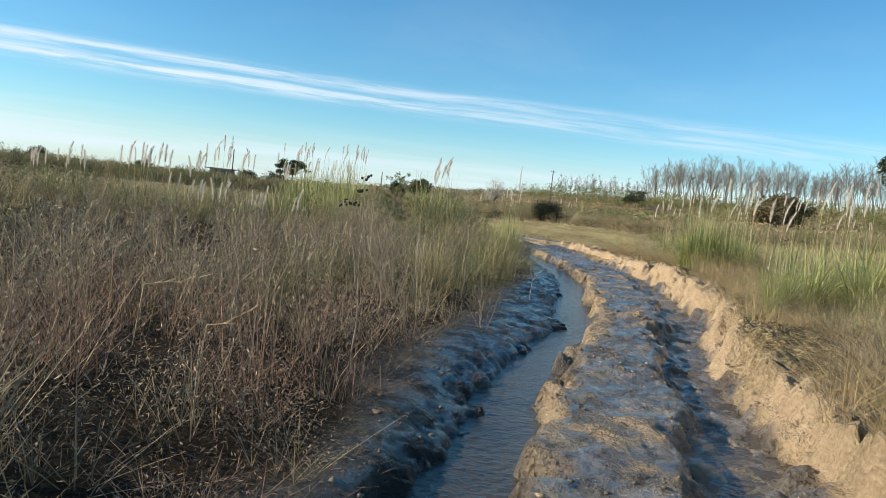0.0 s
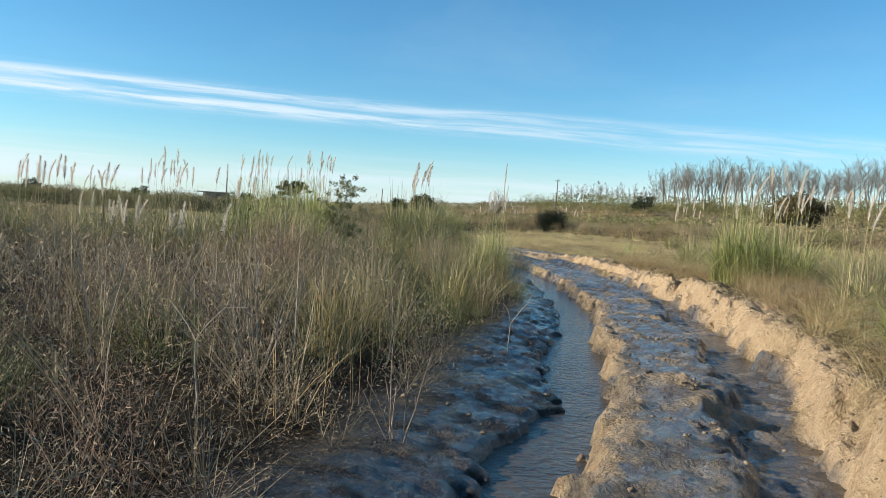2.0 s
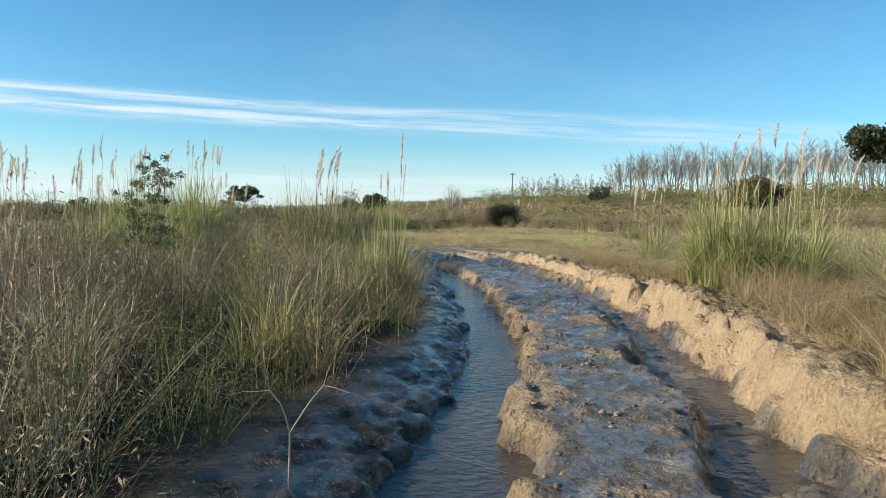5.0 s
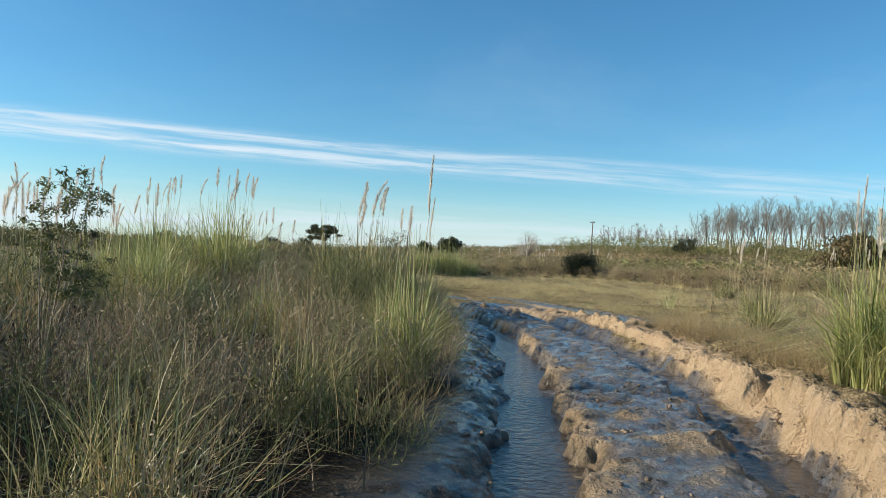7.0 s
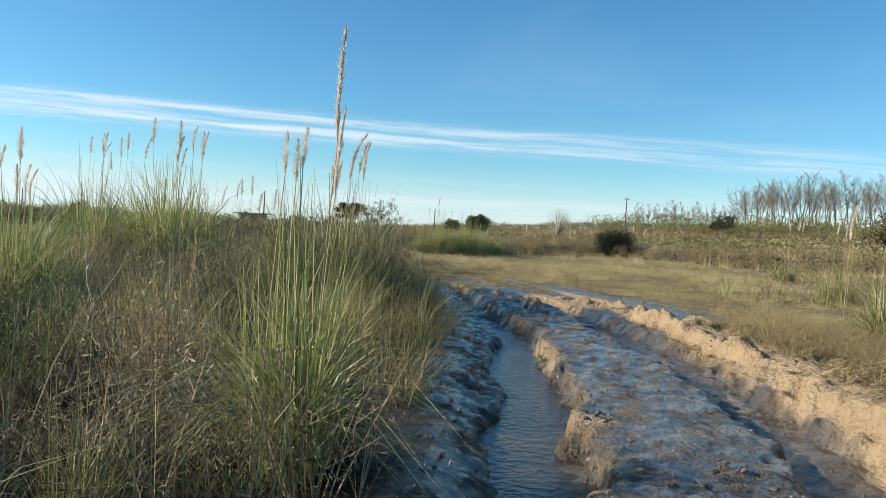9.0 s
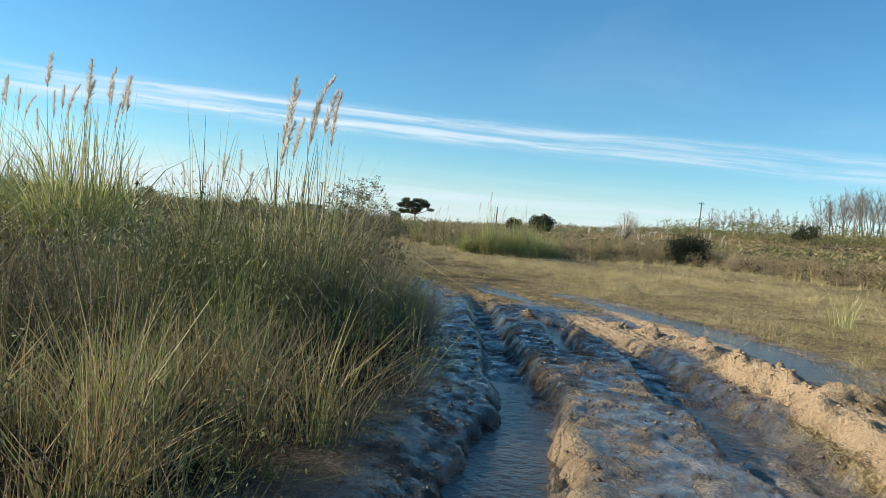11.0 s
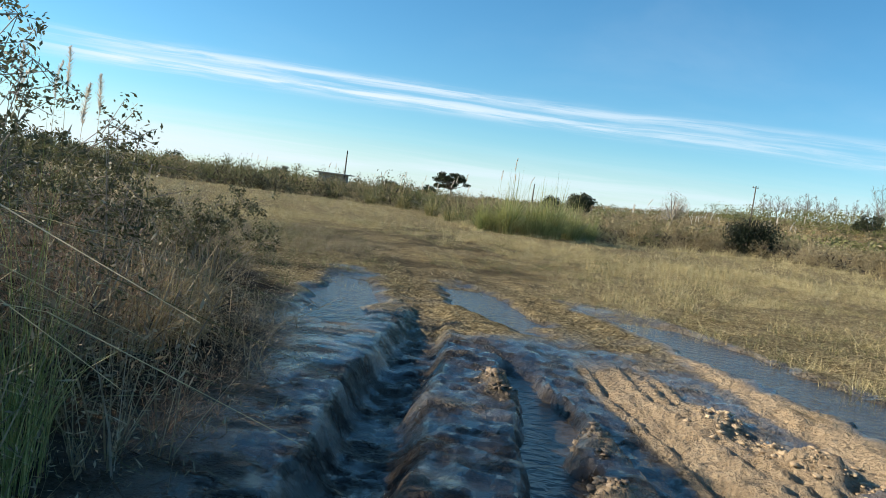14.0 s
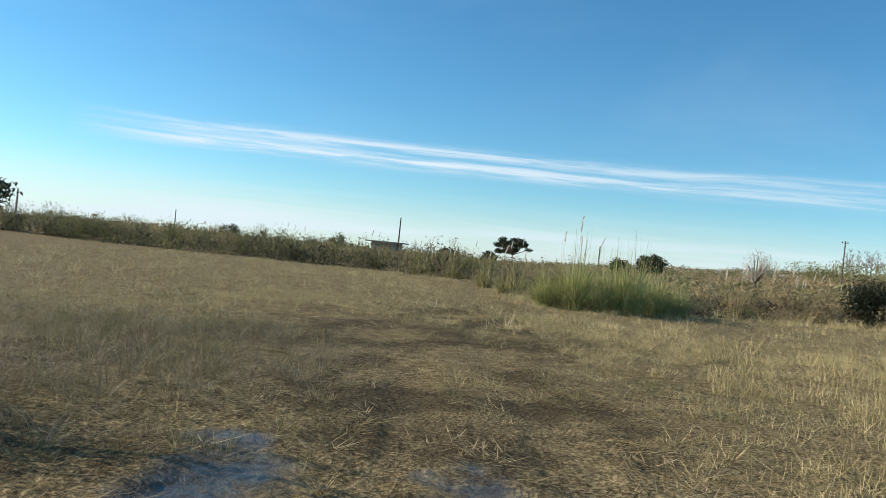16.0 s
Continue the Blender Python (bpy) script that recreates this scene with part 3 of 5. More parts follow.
def build_ground():
    us, ys = axis(-1.9, 2.3, 0.028, -2500, 2500, 1.16), axis(3.0, 35.0, 0.034, -600, 3500, 1.1)
    mid = (RUT_L(np.clip(ys, 0, 37)) + RUT_R(np.clip(ys, 0, 37))) / 2      # the fine strip follows the track
    xs = us
    X, Y = us[None, :] + mid[:, None] * np.clip(1 - np.abs(us[None, :]) / 900, 0, 1), np.repeat(ys[:, None], len(us), 1)
    Z, mud, sand, wet_shaded = land(X, Y)
    nx, ny = len(xs), len(ys)
    i = (np.arange(ny - 1)[:, None] * nx + np.arange(nx - 1)[None, :]).ravel()
    me = quad_mesh("ground", np.stack([X, Y, Z], -1), np.stack([i, i + 1, i + nx + 1, i + nx], -1), GROUND, True)
    # shade painted into the soil under scrub on both sides
    shade_and_wear = smooth(-0.1, 0.3, EDGE_L(Y) - X) * smooth(40, 33, Y) + 0.8 * smooth(0.3, 1.2, X - EDGE_R(Y)) * smooth(24, 18, Y)
    # the trodden way's own dark earth joins the same mask
    shade_and_wear = shade_and_wear + 0.62 * trodden(X, Y) * smooth(33, 36, Y) * smooth(58, 46, Y) * smooth(-0.5, 0.4, fbm(X, Y, 0.9, 96, 3))
    for nm, v in (("mud", mud), ("sand", sand), ("wet_shaded", wet_shaded), ("shade_and_wear", np.clip(shade_and_wear, 0, 1))):
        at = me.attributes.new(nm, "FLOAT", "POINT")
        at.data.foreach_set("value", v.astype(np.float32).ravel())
    tagged(new("ground", me), "rutted wet sandy mud track through dry grassland", "ground", kind="structure")


def build_water(name, centre, half, level, y0, y1, label):
    ys = np.arange(y0, y1, 0.4)
    a = np.linspace(-1, 1, 5)
    X = centre(ys)[:, None] + a[None, :] * half
    Y = np.repeat(ys[:, None], 5, 1)
    i = (np.arange(len(ys) - 1)[:, None] * 5 + np.arange(4)[None, :]).ravel()
    me = quad_mesh(name, np.stack([X, Y, np.full_like(X, level)], -1), np.stack([i, i + 1, i + 6, i + 5], -1), WATER, True)
    tagged(new(name, me), label, "water", kind="structure")


build_ground()
build_water("water", RUT_L, 0.48, -0.16, -6, 26.4, "shallow muddy water standing in a wheel rut")
build_water("water", RUT_R, 0.48, -0.155, -6, 26.2, "shallow muddy water standing in a wheel rut")
build_water("water", lambda y: 0.3 - 0.33 * (y - 33.0), 0.42, -0.02, 30.9, 35.2, "narrow puddle reflecting the sky")
build_water("water", lambda y: 1.8 - 0.42 * (y - 33.7), 0.5, -0.02, 32.2, 35.2, "broad puddle reflecting the sky")
build_water("water", GROOVE, 0.26, -0.085, 27.4, 31.2, "narrow groove of water between the ruts")
build_water("water", DITCH, 0.62, 0.022, 26.8, 34.4, "thin strip of water beside the mud")


# ---- plants ----
def slivers(c, size, slim, rise=0.0):
    """Small leaf-shaped quads, turned every way, a little more upright than flat."""
    n = len(c)
    u = rng.normal(0, 1, (n, 3)) + np.array([0.0, 0, 0.3]) * rng.choice((-1, 1), (n, 1)) + np.array([0.0, 0, rise])
    u /= np.linalg.norm(u, axis=1)[:, None]
    w = np.cross(u, rng.normal(0, 1, (n, 3)))
    w /= np.linalg.norm(w, axis=1)[:, None] + 1e-9
    s, k = size[:, None], (size * slim)[:, None]
    v = np.stack([c - u * s, c - w * k, c + u * s, c + w * k], 1)
    return v.reshape(-1, 3), np.arange(4 * n).reshape(-1, 4)


def scrub_plant(stems, twigs, wide=1.0, segs=2, twig_len=0.08, spread=0.16, lean=0.28, twig_from=0.25):
    """A tuft of thin stems with short side twigs, one metre high."""
    a = rng.uniform(0, math.tau, stems)
    r = spread * np.sqrt(rng.uniform(0, 1, stems))
    base = np.stack([r * np.cos(a), r * np.sin(a), np.full(stems, -0.03)], -1)
    h = rng.uniform(0.55, 1.05, stems)
    yaw = a + rng.normal(0, 0.7, stems)
    ln = np.abs(rng.normal(0, lean, stems))
    if twigs:
        h = h * np.clip(1.05 - 0.25 * ln, 0.5, 1)
    ch = [blades(base, h, yaw, ln, rng.uniform(0.005, 0.011, stems) * wide, segs)]
    if twigs:
        k = rng.integers(0, stems, twigs)
        t = rng.uniform(twig_from, 1.0, twigs)
        o = ln[k] * h[k] * t ** 1.7
        p = np.stack([base[k, 0] + np.cos(yaw[k]) * o, base[k, 1] + np.sin(yaw[k]) * o, h[k] * t], -1)
        ch.append(slivers(p + rng.normal(0, twig_len * 1.6, (twigs, 3)), rng.uniform(0.35, 0.9, twigs) * twig_len, rng.uniform(0.12, 0.3, twigs) * min(wide, 2.0)))
    return merge(ch)


def bushlet(leaves, lobes, size, stems=5, r=0.34, slim=(0.035, 0.075)):
    """A small lumpy bush one metre high: lobes of fine leaves over thin stems."""
    a = rng.uniform(0, math.tau, lobes)
    up = rng.uniform(0.12, 1.0, lobes)
    rr = r * np.sqrt(1.0 - 0.75 * up ** 2) * rng.uniform(0.5, 1.15, lobes)
    c = np.stack([rr * np.cos(a), rr * np.sin(a), 0.9 * up], -1)
    k = rng.integers(0, lobes, leaves)
    p = c[k] + rng.normal(0, 1, (leaves, 3)) * np.array([0.1, 0.1, 0.11])
    p[:, 2] = np.clip(p[:, 2], 0.02, 1.0)
    g = [slivers(p, rng.uniform(0.4, 1.3, leaves) * size, rng.uniform(slim[0], slim[1], leaves), 0.8)]
    if not stems:
        return g[0]
    i = rng.integers(0, lobes, stems)
    q = c[i]
    ln = np.hypot(q[:, 0], q[:, 1])
    hh = q[:, 2] * rng.uniform(1.0, 1.25, stems) + 0.05
    g.append(blades(np.zeros((stems, 3)), hh, np.arctan2(q[:, 1], q[:, 0]), ln / hh, np.full(stems, 0.0035), 2))
    return merge(g)


def heath(leaves, stems=4, wide=1.0, slim=(0.11, 0.24)):
    """A dense low bush one metre high: short leaves and twig ends in a ragged shell over thin stems."""
    a = rng.uniform(0, math.tau, leaves)
    el = np.arcsin(rng.uniform(0.0, 1.0, leaves))
    lump = 1 + 0.22 * np.sin(3 * a + rng.uniform(0, 6)) * np.cos(5 * el + rng.uniform(0, 6)) + rng.normal(0, 0.1, leaves)
    r = lump * rng.uniform(0.55, 1.0, leaves) ** 0.4
    p = np.stack([0.4 * r * np.cos(el) * np.cos(a), 0.4 * r * np.cos(el) * np.sin(a), np.clip(0.12 + 0.8 * r * np.sin(el), 0.02, 1.1)], -1)
    ch = [slivers(p, rng.uniform(0.01, 0.03, leaves) * wide, rng.uniform(slim[0], slim[1], leaves), 1.0)]
    if stems:
        b = rng.uniform(0, math.tau, stems)
        ln = rng.uniform(0.1, 0.6, stems)
        ch.append(blades(np.zeros((stems, 3)), rng.uniform(0.6, 1.05, stems) / np.sqrt(1 + ln ** 2), b, ln, np.full(stems, 0.006 * wide), 2, power=1.1))
    return merge(ch)


def broom(stems, twigs, leaves, wide=1.0, lean=0.6):
    """A twiggy rounded bush one metre high: stems fanning out and up, forked twigs at all angles, small leaves about their ends."""
    a = rng.uniform(0, math.tau, stems)
    base = np.stack([0.05 * np.cos(a), 0.05 * np.sin(a), np.full(stems, -0.03)], -1)
    ln = np.clip(np.abs(rng.normal(0, lean, stems)), 0, 1.3)
    h = rng.uniform(0.7, 0.95, stems) / np.sqrt(1 + 0.9 * ln ** 2)
    yaw = a + rng.normal(0, 0.5, stems)
    ch = [blades(base, h, yaw, ln, rng.uniform(0.007, 0.011, stems) * wide, 3, power=1.1)]
    k = rng.integers(0, stems, twigs)
    t = rng.uniform(0.3, 1.0, twigs)
    o = ln[k] * h[k] * t ** 1.1
    p = np.stack([base[k, 0] + np.cos(yaw[k]) * o, base[k, 1] + np.sin(yaw[k]) * o, h[k] * t - 0.03], -1)
    th, ty, tl = rng.uniform(0.04, 0.16, twigs), yaw[k] + rng.normal(0, 1.2, twigs), np.abs(rng.normal(0.9, 0.7, twigs))
    ch.append(blades(p, th, ty, tl, rng.uniform(0.005, 0.008, twigs) * wide, 1, power=1.0))
    if leaves:
        i = rng.integers(0, twigs, leaves)
        f = rng.uniform(0.2, 1.15, leaves)
        o = tl[i] * th[i] * f
        q = p[i] + np.stack([np.cos(ty[i]) * o, np.sin(ty[i]) * o, th[i] * f], -1) + rng.normal(0, 0.02, (leaves, 3))
        ch.append(slivers(q, rng.uniform(0.008, 0.019, leaves) * wide, rng.uniform(0.22, 0.45, leaves), 0.5))
    return merge(ch)


def shade_stems(n, slim=(0.03, 0.065)):
    """Crossing dark stems added to block light low in the scrub, one metre wide and high."""
    p = np.stack([rng.normal(0, 0.22, n), rng.normal(0, 0.22, n), rng.uniform(0.02, 0.85, n) ** 1.7], -1)
    return slivers(p, rng.uniform(0.06, 0.15, n), rng.uniform(slim[0], slim[1], n), 0.9)


def scatter(n, x0, x1, y0, y1, keep):
    x, y = rng.uniform(x0, x1, n), rng.uniform(y0, y1, n)
    k = keep(x, y)
    x, y = x[k], y[k]
    return np.stack([x, y, ground_z(x, y)], -1)


def stuff(name, geometry, mat, label, category):
    return tagged(new(name, quad_mesh(name, *geometry, mat)), label, category, kind="stuff")


def patch(p, scale, seed):
    return fbm(p[:, 0], p[:, 1], scale, seed, 3)


def in_left(x, y, margin=0.0):
    return x < EDGE_L(y) - margin


def height_left(x, y):
    """How tall the scrub stands, by place."""
    h = (0.88 + 0.2 * smooth(13, 17, y) * smooth(-7, -3, x) + 0.38 * smooth(22.5, 25.5, y) * smooth(-5, -2, x)) * (1 + 0.2 * fbm(x, y, 2.0, 41, 3))
    h *= 0.62 + 0.38 * smooth(0.0, 1.0, EDGE_L(y) - x)
    return np.minimum(h, 1.6) * (1 - 0.5 * smooth(27.8, 29.3, y) * smooth(-3.0, -0.5, x)) * (1 - 0.35 * smooth(29.5, 31.0, y))


HEATH = [heath(135, 5) for _ in range(12)]
HEATH_W = [heath(44, 2, 1.9) for _ in range(10)]
BAND_BUSH = [heath(120, 0, 1.75, (0.28, 0.55)) for _ in range(10)]
FIELD_BUSH = [heath(40, 0, 2.4, (0.28, 0.55)) for _ in range(8)]
FAR_BUSH = [heath(20, 0, 4.6, (0.32, 0.62)) for _ in range(8)]
FINE = [bushlet(80, 11, 0.024, 2, slim=(0.1, 0.22)) for _ in range(10)]
BROOM = [broom(8, 26, 60, 0.85, 0.75) for _ in range(10)]
BROOM_W = [broom(6, 13, 24, 1.8, 0.75) for _ in range(8)]
TANGLE = [scrub_plant(26, 0, 1.0, 3, spread=0.16, lean=1.15) for _ in range(6)]
COARSE = [bushlet(46, 9, 0.052, 0, slim=(0.05, 0.11)) for _ in range(8)]
SHADE_TUFT_W = [shade_stems(26, (0.12, 0.24)) for _ in range(5)]
HEDGE = [bushlet(420, 16, 0.045, 2, 0.5, (0.2, 0.38)) for _ in range(6)]
SHADE_TUFT = [shade_stems(30, (0.025, 0.05)) for _ in range(6)]
ARCH = [scrub_plant(6, 0, 0.65, 4, spread=0.12, lean=0.45) for _ in range(8)]
STALKY = [scrub_plant(4, 0, 0.8, 3, spread=0.15, lean=0.3) for _ in range(8)]
GRASSY = [scrub_plant(20, 0, 1.0, 2, spread=0.1, lean=0.35) for _ in range(6)]
GRASS_W = [scrub_plant(20, 0, 1.3, 2, spread=0.16, lean=0.35) for _ in range(6)]
LOW = [scrub_plant(11, 0, 1.7, 1, spread=0.3, lean=0.7) for _ in range(6)]
LOW_W = [scrub_plant(11, 0, 2.6, 1, spread=0.4, lean=0.9) for _ in range(6)]


def field(p, templates, h, jitter=0.12, wide=None):
    n = len(p)
    z = h * rng.uniform(1 - jitter, 1 + jitter, n)
    s = (0.55 + 0.5 * z) if wide is None else np.full(n, wide)
    return strew(templates, p, rng.uniform(0, math.tau, n), s * rng.uniform(0.8, 1.25, n), z)


def mounds(gap, x0, x1, y0, y1, keep, each, height, seed):
    """Plants gathered into separate mounds: places, heights and each mound's own number from 0 to 1 and patch value."""
    gx, gy = np.meshgrid(np.arange(x0, x1, gap), np.arange(y0, y1, gap))
    cx, cy = gx.ravel() + rng.uniform(-0.42, 0.42, gx.size) * gap, gy.ravel() + rng.uniform(-0.42, 0.42, gx.size) * gap
    k = keep(cx, cy)
    cx, cy = cx[k], cy[k]
    n = len(cx)
    mh = height(cx, cy) * rng.uniform(0.6, 1.3, n) * (1 + 0.22 * fbm(cx, cy, 2.6, seed + 3, 2))
    mh = np.minimum(mh, 1.65)
    mr = gap * rng.uniform(0.3, 0.56, n)
    lot, kind = rng.uniform(0, 1, n), 1.3 * fbm(cx, cy, 2.2, seed, 3)
    a, q = rng.uniform(0, math.tau, (n, each)), np.sqrt(rng.uniform(0, 1, (n, each)))
    x, y = (cx[:, None] + mr[:, None] * q * np.cos(a)).ravel(), (cy[:, None] + mr[:, None] * q * np.sin(a)).ravel()
    h = (mh[:, None] * (1 - 0.5 * q ** 2)).ravel()
    ok = keep(x, y)
    x, y, h = x[ok], y[ok], h[ok]
    return np.stack([x, y, ground_z(x, y)], -1), h, np.repeat(lot, each)[ok], np.repeat(kind, each)[ok]


def sow(rows, p, h, place):
    """Split plants over the sorts: rows of a mask, templates, height factor, material, name, label, category."""
    for mask, templates, k, mat, name, label, category in rows:
        if mask.sum() > 3:
            stuff(name, field(p[mask], templates, h[mask] * k), mat, label + " " + place, category)


def build_left_field():
    near = lambda x, y: in_left(x, y) & (x > EDGE_L(y) - 4.2) & (y > 0.5)
    p, h, lot, kind = mounds(0.66, -8, 2.6, 0.3, 35, near, 10, height_left, 51)
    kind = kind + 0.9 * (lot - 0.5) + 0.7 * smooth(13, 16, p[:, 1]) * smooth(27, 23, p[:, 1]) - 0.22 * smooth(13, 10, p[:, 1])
    half = rng.uniform(0, 1, len(p)) < 0.3
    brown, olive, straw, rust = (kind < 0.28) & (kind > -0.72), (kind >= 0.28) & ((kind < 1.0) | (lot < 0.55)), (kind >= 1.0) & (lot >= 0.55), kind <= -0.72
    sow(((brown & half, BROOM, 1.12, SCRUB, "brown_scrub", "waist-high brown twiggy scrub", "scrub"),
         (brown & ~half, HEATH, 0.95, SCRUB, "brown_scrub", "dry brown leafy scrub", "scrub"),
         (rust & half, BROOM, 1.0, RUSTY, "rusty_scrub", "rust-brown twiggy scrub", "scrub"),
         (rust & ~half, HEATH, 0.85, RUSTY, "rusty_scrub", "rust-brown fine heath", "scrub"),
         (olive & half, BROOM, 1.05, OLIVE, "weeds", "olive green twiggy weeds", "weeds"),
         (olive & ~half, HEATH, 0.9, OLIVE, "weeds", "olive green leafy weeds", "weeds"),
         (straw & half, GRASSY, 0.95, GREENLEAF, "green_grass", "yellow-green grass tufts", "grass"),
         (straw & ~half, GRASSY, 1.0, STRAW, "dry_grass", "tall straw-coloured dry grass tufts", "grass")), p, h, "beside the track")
    # added dark stems deepen the shade at the foot of the scrub
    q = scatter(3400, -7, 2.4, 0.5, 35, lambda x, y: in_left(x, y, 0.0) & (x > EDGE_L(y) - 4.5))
    stuff("matted_stems", field(q, SHADE_TUFT, 0.5 * height_left(q[:, 0], q[:, 1]) * smooth(-0.4, 0.6, EDGE_L(q[:, 1]) - q[:, 0]), wide=0.7), SHADE_FILL, "dark filler stems added as shade at the foot of the scrub", "scrub")
    q = scatter(260, -7, 2.4, 1, 33, lambda x, y: near(x, y) & in_left(x, y, 0.3))
    g = 1.5 * patch(q, 2.0, 58) + rng.normal(0, 0.3, len(q)) > 0.1
    hq = 1.02 * height_left(q[:, 0], q[:, 1])
    stuff("arching_grass", field(q[g], ARCH, hq[g], wide=1.0), PAMPAS, "thin arching green blades among the scrub", "grass")
    stuff("arching_grass", field(q[~g], ARCH, hq[~g] * 0.95, wide=1.0), STRAW, "thin pale arching blades among the scrub", "grass")
    mid = lambda x, y: in_left(x, y, 4.0) & (x > EDGE_L(y) - 17)
    p, h, lot, kind = mounds(1.0, -20, -2, 2, 37, mid, 6, height_left, 52)
    kind = kind + 0.9 * (lot - 0.5)
    half = rng.uniform(0, 1, len(p)) < 0.5
    brown, olive, straw = kind < 0.3, (kind >= 0.3) & (kind < 0.75), kind >= 0.75
    sow(((brown & half, BROOM_W, 1.1, SCRUB, "brown_scrub", "waist-high brown twiggy scrub", "scrub"),
         (brown & ~half, HEATH_W, 0.95, SCRUB, "brown_scrub", "dry brown leafy scrub", "scrub"),
         (olive & half, BROOM_W, 1.0, OLIVE, "weeds", "olive green twiggy weeds", "weeds"),
         (olive & ~half, HEATH_W, 0.9, OLIVE, "weeds", "olive green leafy weeds", "weeds"),
         (straw, GRASS_W, 1.0, STRAW, "dry_grass", "straw-coloured dry grass tufts", "grass")), p, h, "in the field")
    q = scatter(150, -9, 2.2, 1, 34, near)
    stuff("dead_stalks", field(q, STALKY, 1.15 * height_left(q[:, 0], q[:, 1]), wide=1.1), TWIG, "pale dead stalks standing out of the scrub", "weeds")
    far = lambda x, y: (x < -5 - 0.25 * np.clip(y - 20, 0, 20)) & (x < EDGE_L(y) - 14) & (np.abs(x) < y * 0.9 + 8)
    p = scatter(6500, -70, -8, 4, 60, far)
    kind = patch(p, 5.0, 53) + rng.normal(0, 0.35, len(p))
    a = kind < 0.25
    tall = 0.95 + 0.3 * patch(p, 2.5, 54)
    stuff("brown_scrub", field(p[a], FIELD_BUSH, tall[a], wide=1.1), FAR_SCRUB, "brown scrub reaching to the horizon", "scrub")
    stuff("weeds", field(p[~a], FIELD_BUSH, 0.9 * tall[~a], wide=1.1), FAR_OLIVE, "olive scrub reaching to the horizon", "weeds")


def height_right(x, y):
    d = x - EDGE_R(y)
    return (0.3 + 0.5 * smooth(0, 2.2, d)) * (1 - 0.55 * smooth(20, 25, y))


def build_right_field():
    side = lambda x, y: (x > EDGE_R(y) + 0.2 * fbm(x, y, 0.8, 5)) & (x < EDGE_R(y) + 4.8) & (y < 27)
    p, h, lot, kind = mounds(0.64, 2, 12, 2, 27, side, 9, height_right, 64)
    kind = kind + 0.9 * (lot - 0.5)
    half = rng.uniform(0, 1, len(p)) < 0.55
    brown, rust, green, straw = (kind < 0.15) & (kind > -0.6), kind <= -0.6, (kind >= 0.15) & (kind < 0.6), kind >= 0.6
    sow(((brown & half, BROOM, 1.05, SCRUB, "brown_scrub", "knee-high brown twiggy scrub", "scrub"),
         (brown & ~half, TANGLE, 0.9, SCRUB, "dry_grass", "tangled dry brown grass", "grass"),
         (rust, TANGLE, 0.9, RUSTY, "rusty_grass", "tangled rust-brown grass", "grass"),
         (green & half, GRASSY, 1.0, GREENLEAF, "green_grass", "yellow-green grass tufts", "grass"),
         (green & ~half, FINE, 1.0, OLIVE, "weeds", "olive leafy weeds", "weeds"),
         (straw & half, GRASSY, 1.0, STRAW, "dry_grass", "straw-coloured grass tufts", "grass"),
         (straw & ~half, TANGLE, 1.0, STRAW, "dry_grass", "tangled straw-coloured grass", "grass")), p, h, "on the sandy bank")
    q = scatter(2600, 2, 8, 2, 26, lambda x, y: (x > EDGE_R(y) - 0.35) & (x < EDGE_R(y) + 0.9) & (fbm(x, y, 0.9, 66, 2) > -0.25))
    stuff("dead_grass", field(q, TANGLE, 0.36 + 0.14 * patch(q, 0.8, 67), 0.4, wide=0.55), STRAW, "drooping dead grass along the top of the bank", "grass")
    wide = lambda x, y: (x > EDGE_R(y) + 4.3) & (y < 30 + 0.6 * x) & (x < 0.75 * y + 6)
    p, h, lot, kind = mounds(1.15, 7, 45, 4, 58, wide, 6, lambda x, y: 0.85 + 0 * x, 63)
    kind = kind + 0.9 * (lot - 0.5)
    half = rng.uniform(0, 1, len(p)) < 0.5
    brown, straw, olive = (kind >= -0.35) & (kind < 0.4), kind < -0.35, kind >= 0.4
    sow(((brown & half, BROOM_W, 1.1, SCRUB, "brown_scrub", "brown twiggy scrub", "scrub"),
         (brown & ~half, COARSE, 1.0, SCRUB, "brown_scrub", "dry brown leafy scrub", "scrub"),
         (straw, GRASS_W, 1.0, STRAW, "dry_grass", "pale dry grass", "grass"),
         (olive & half, GRASS_W, 1.05, GREENLEAF, "green_grass", "yellow-green grass", "grass"),
         (olive & ~half, COARSE, 1.0, OLIVE, "weeds", "olive weeds", "weeds")), p, h, "on the rising field")


def on_pasture(x, y):
    return (x > EDGE_L(y) - 0.3) & (y < FAR_EDGE(x) + 1.0) & ((x > EDGE_R(y)) | (y > 33.5)) & (y > 24)


def tracks(x, y):
    """Bare wheel tracks on the pasture."""
    d = np.minimum(np.abs(x - RUT_L(y)), np.abs(x - RUT_R(y)))
    return (d < 0.35) & (y < 38) | (np.abs(x - (RUT_L(y) + RUT_R(y)) / 2) < 1.4) & (y < 34.2)


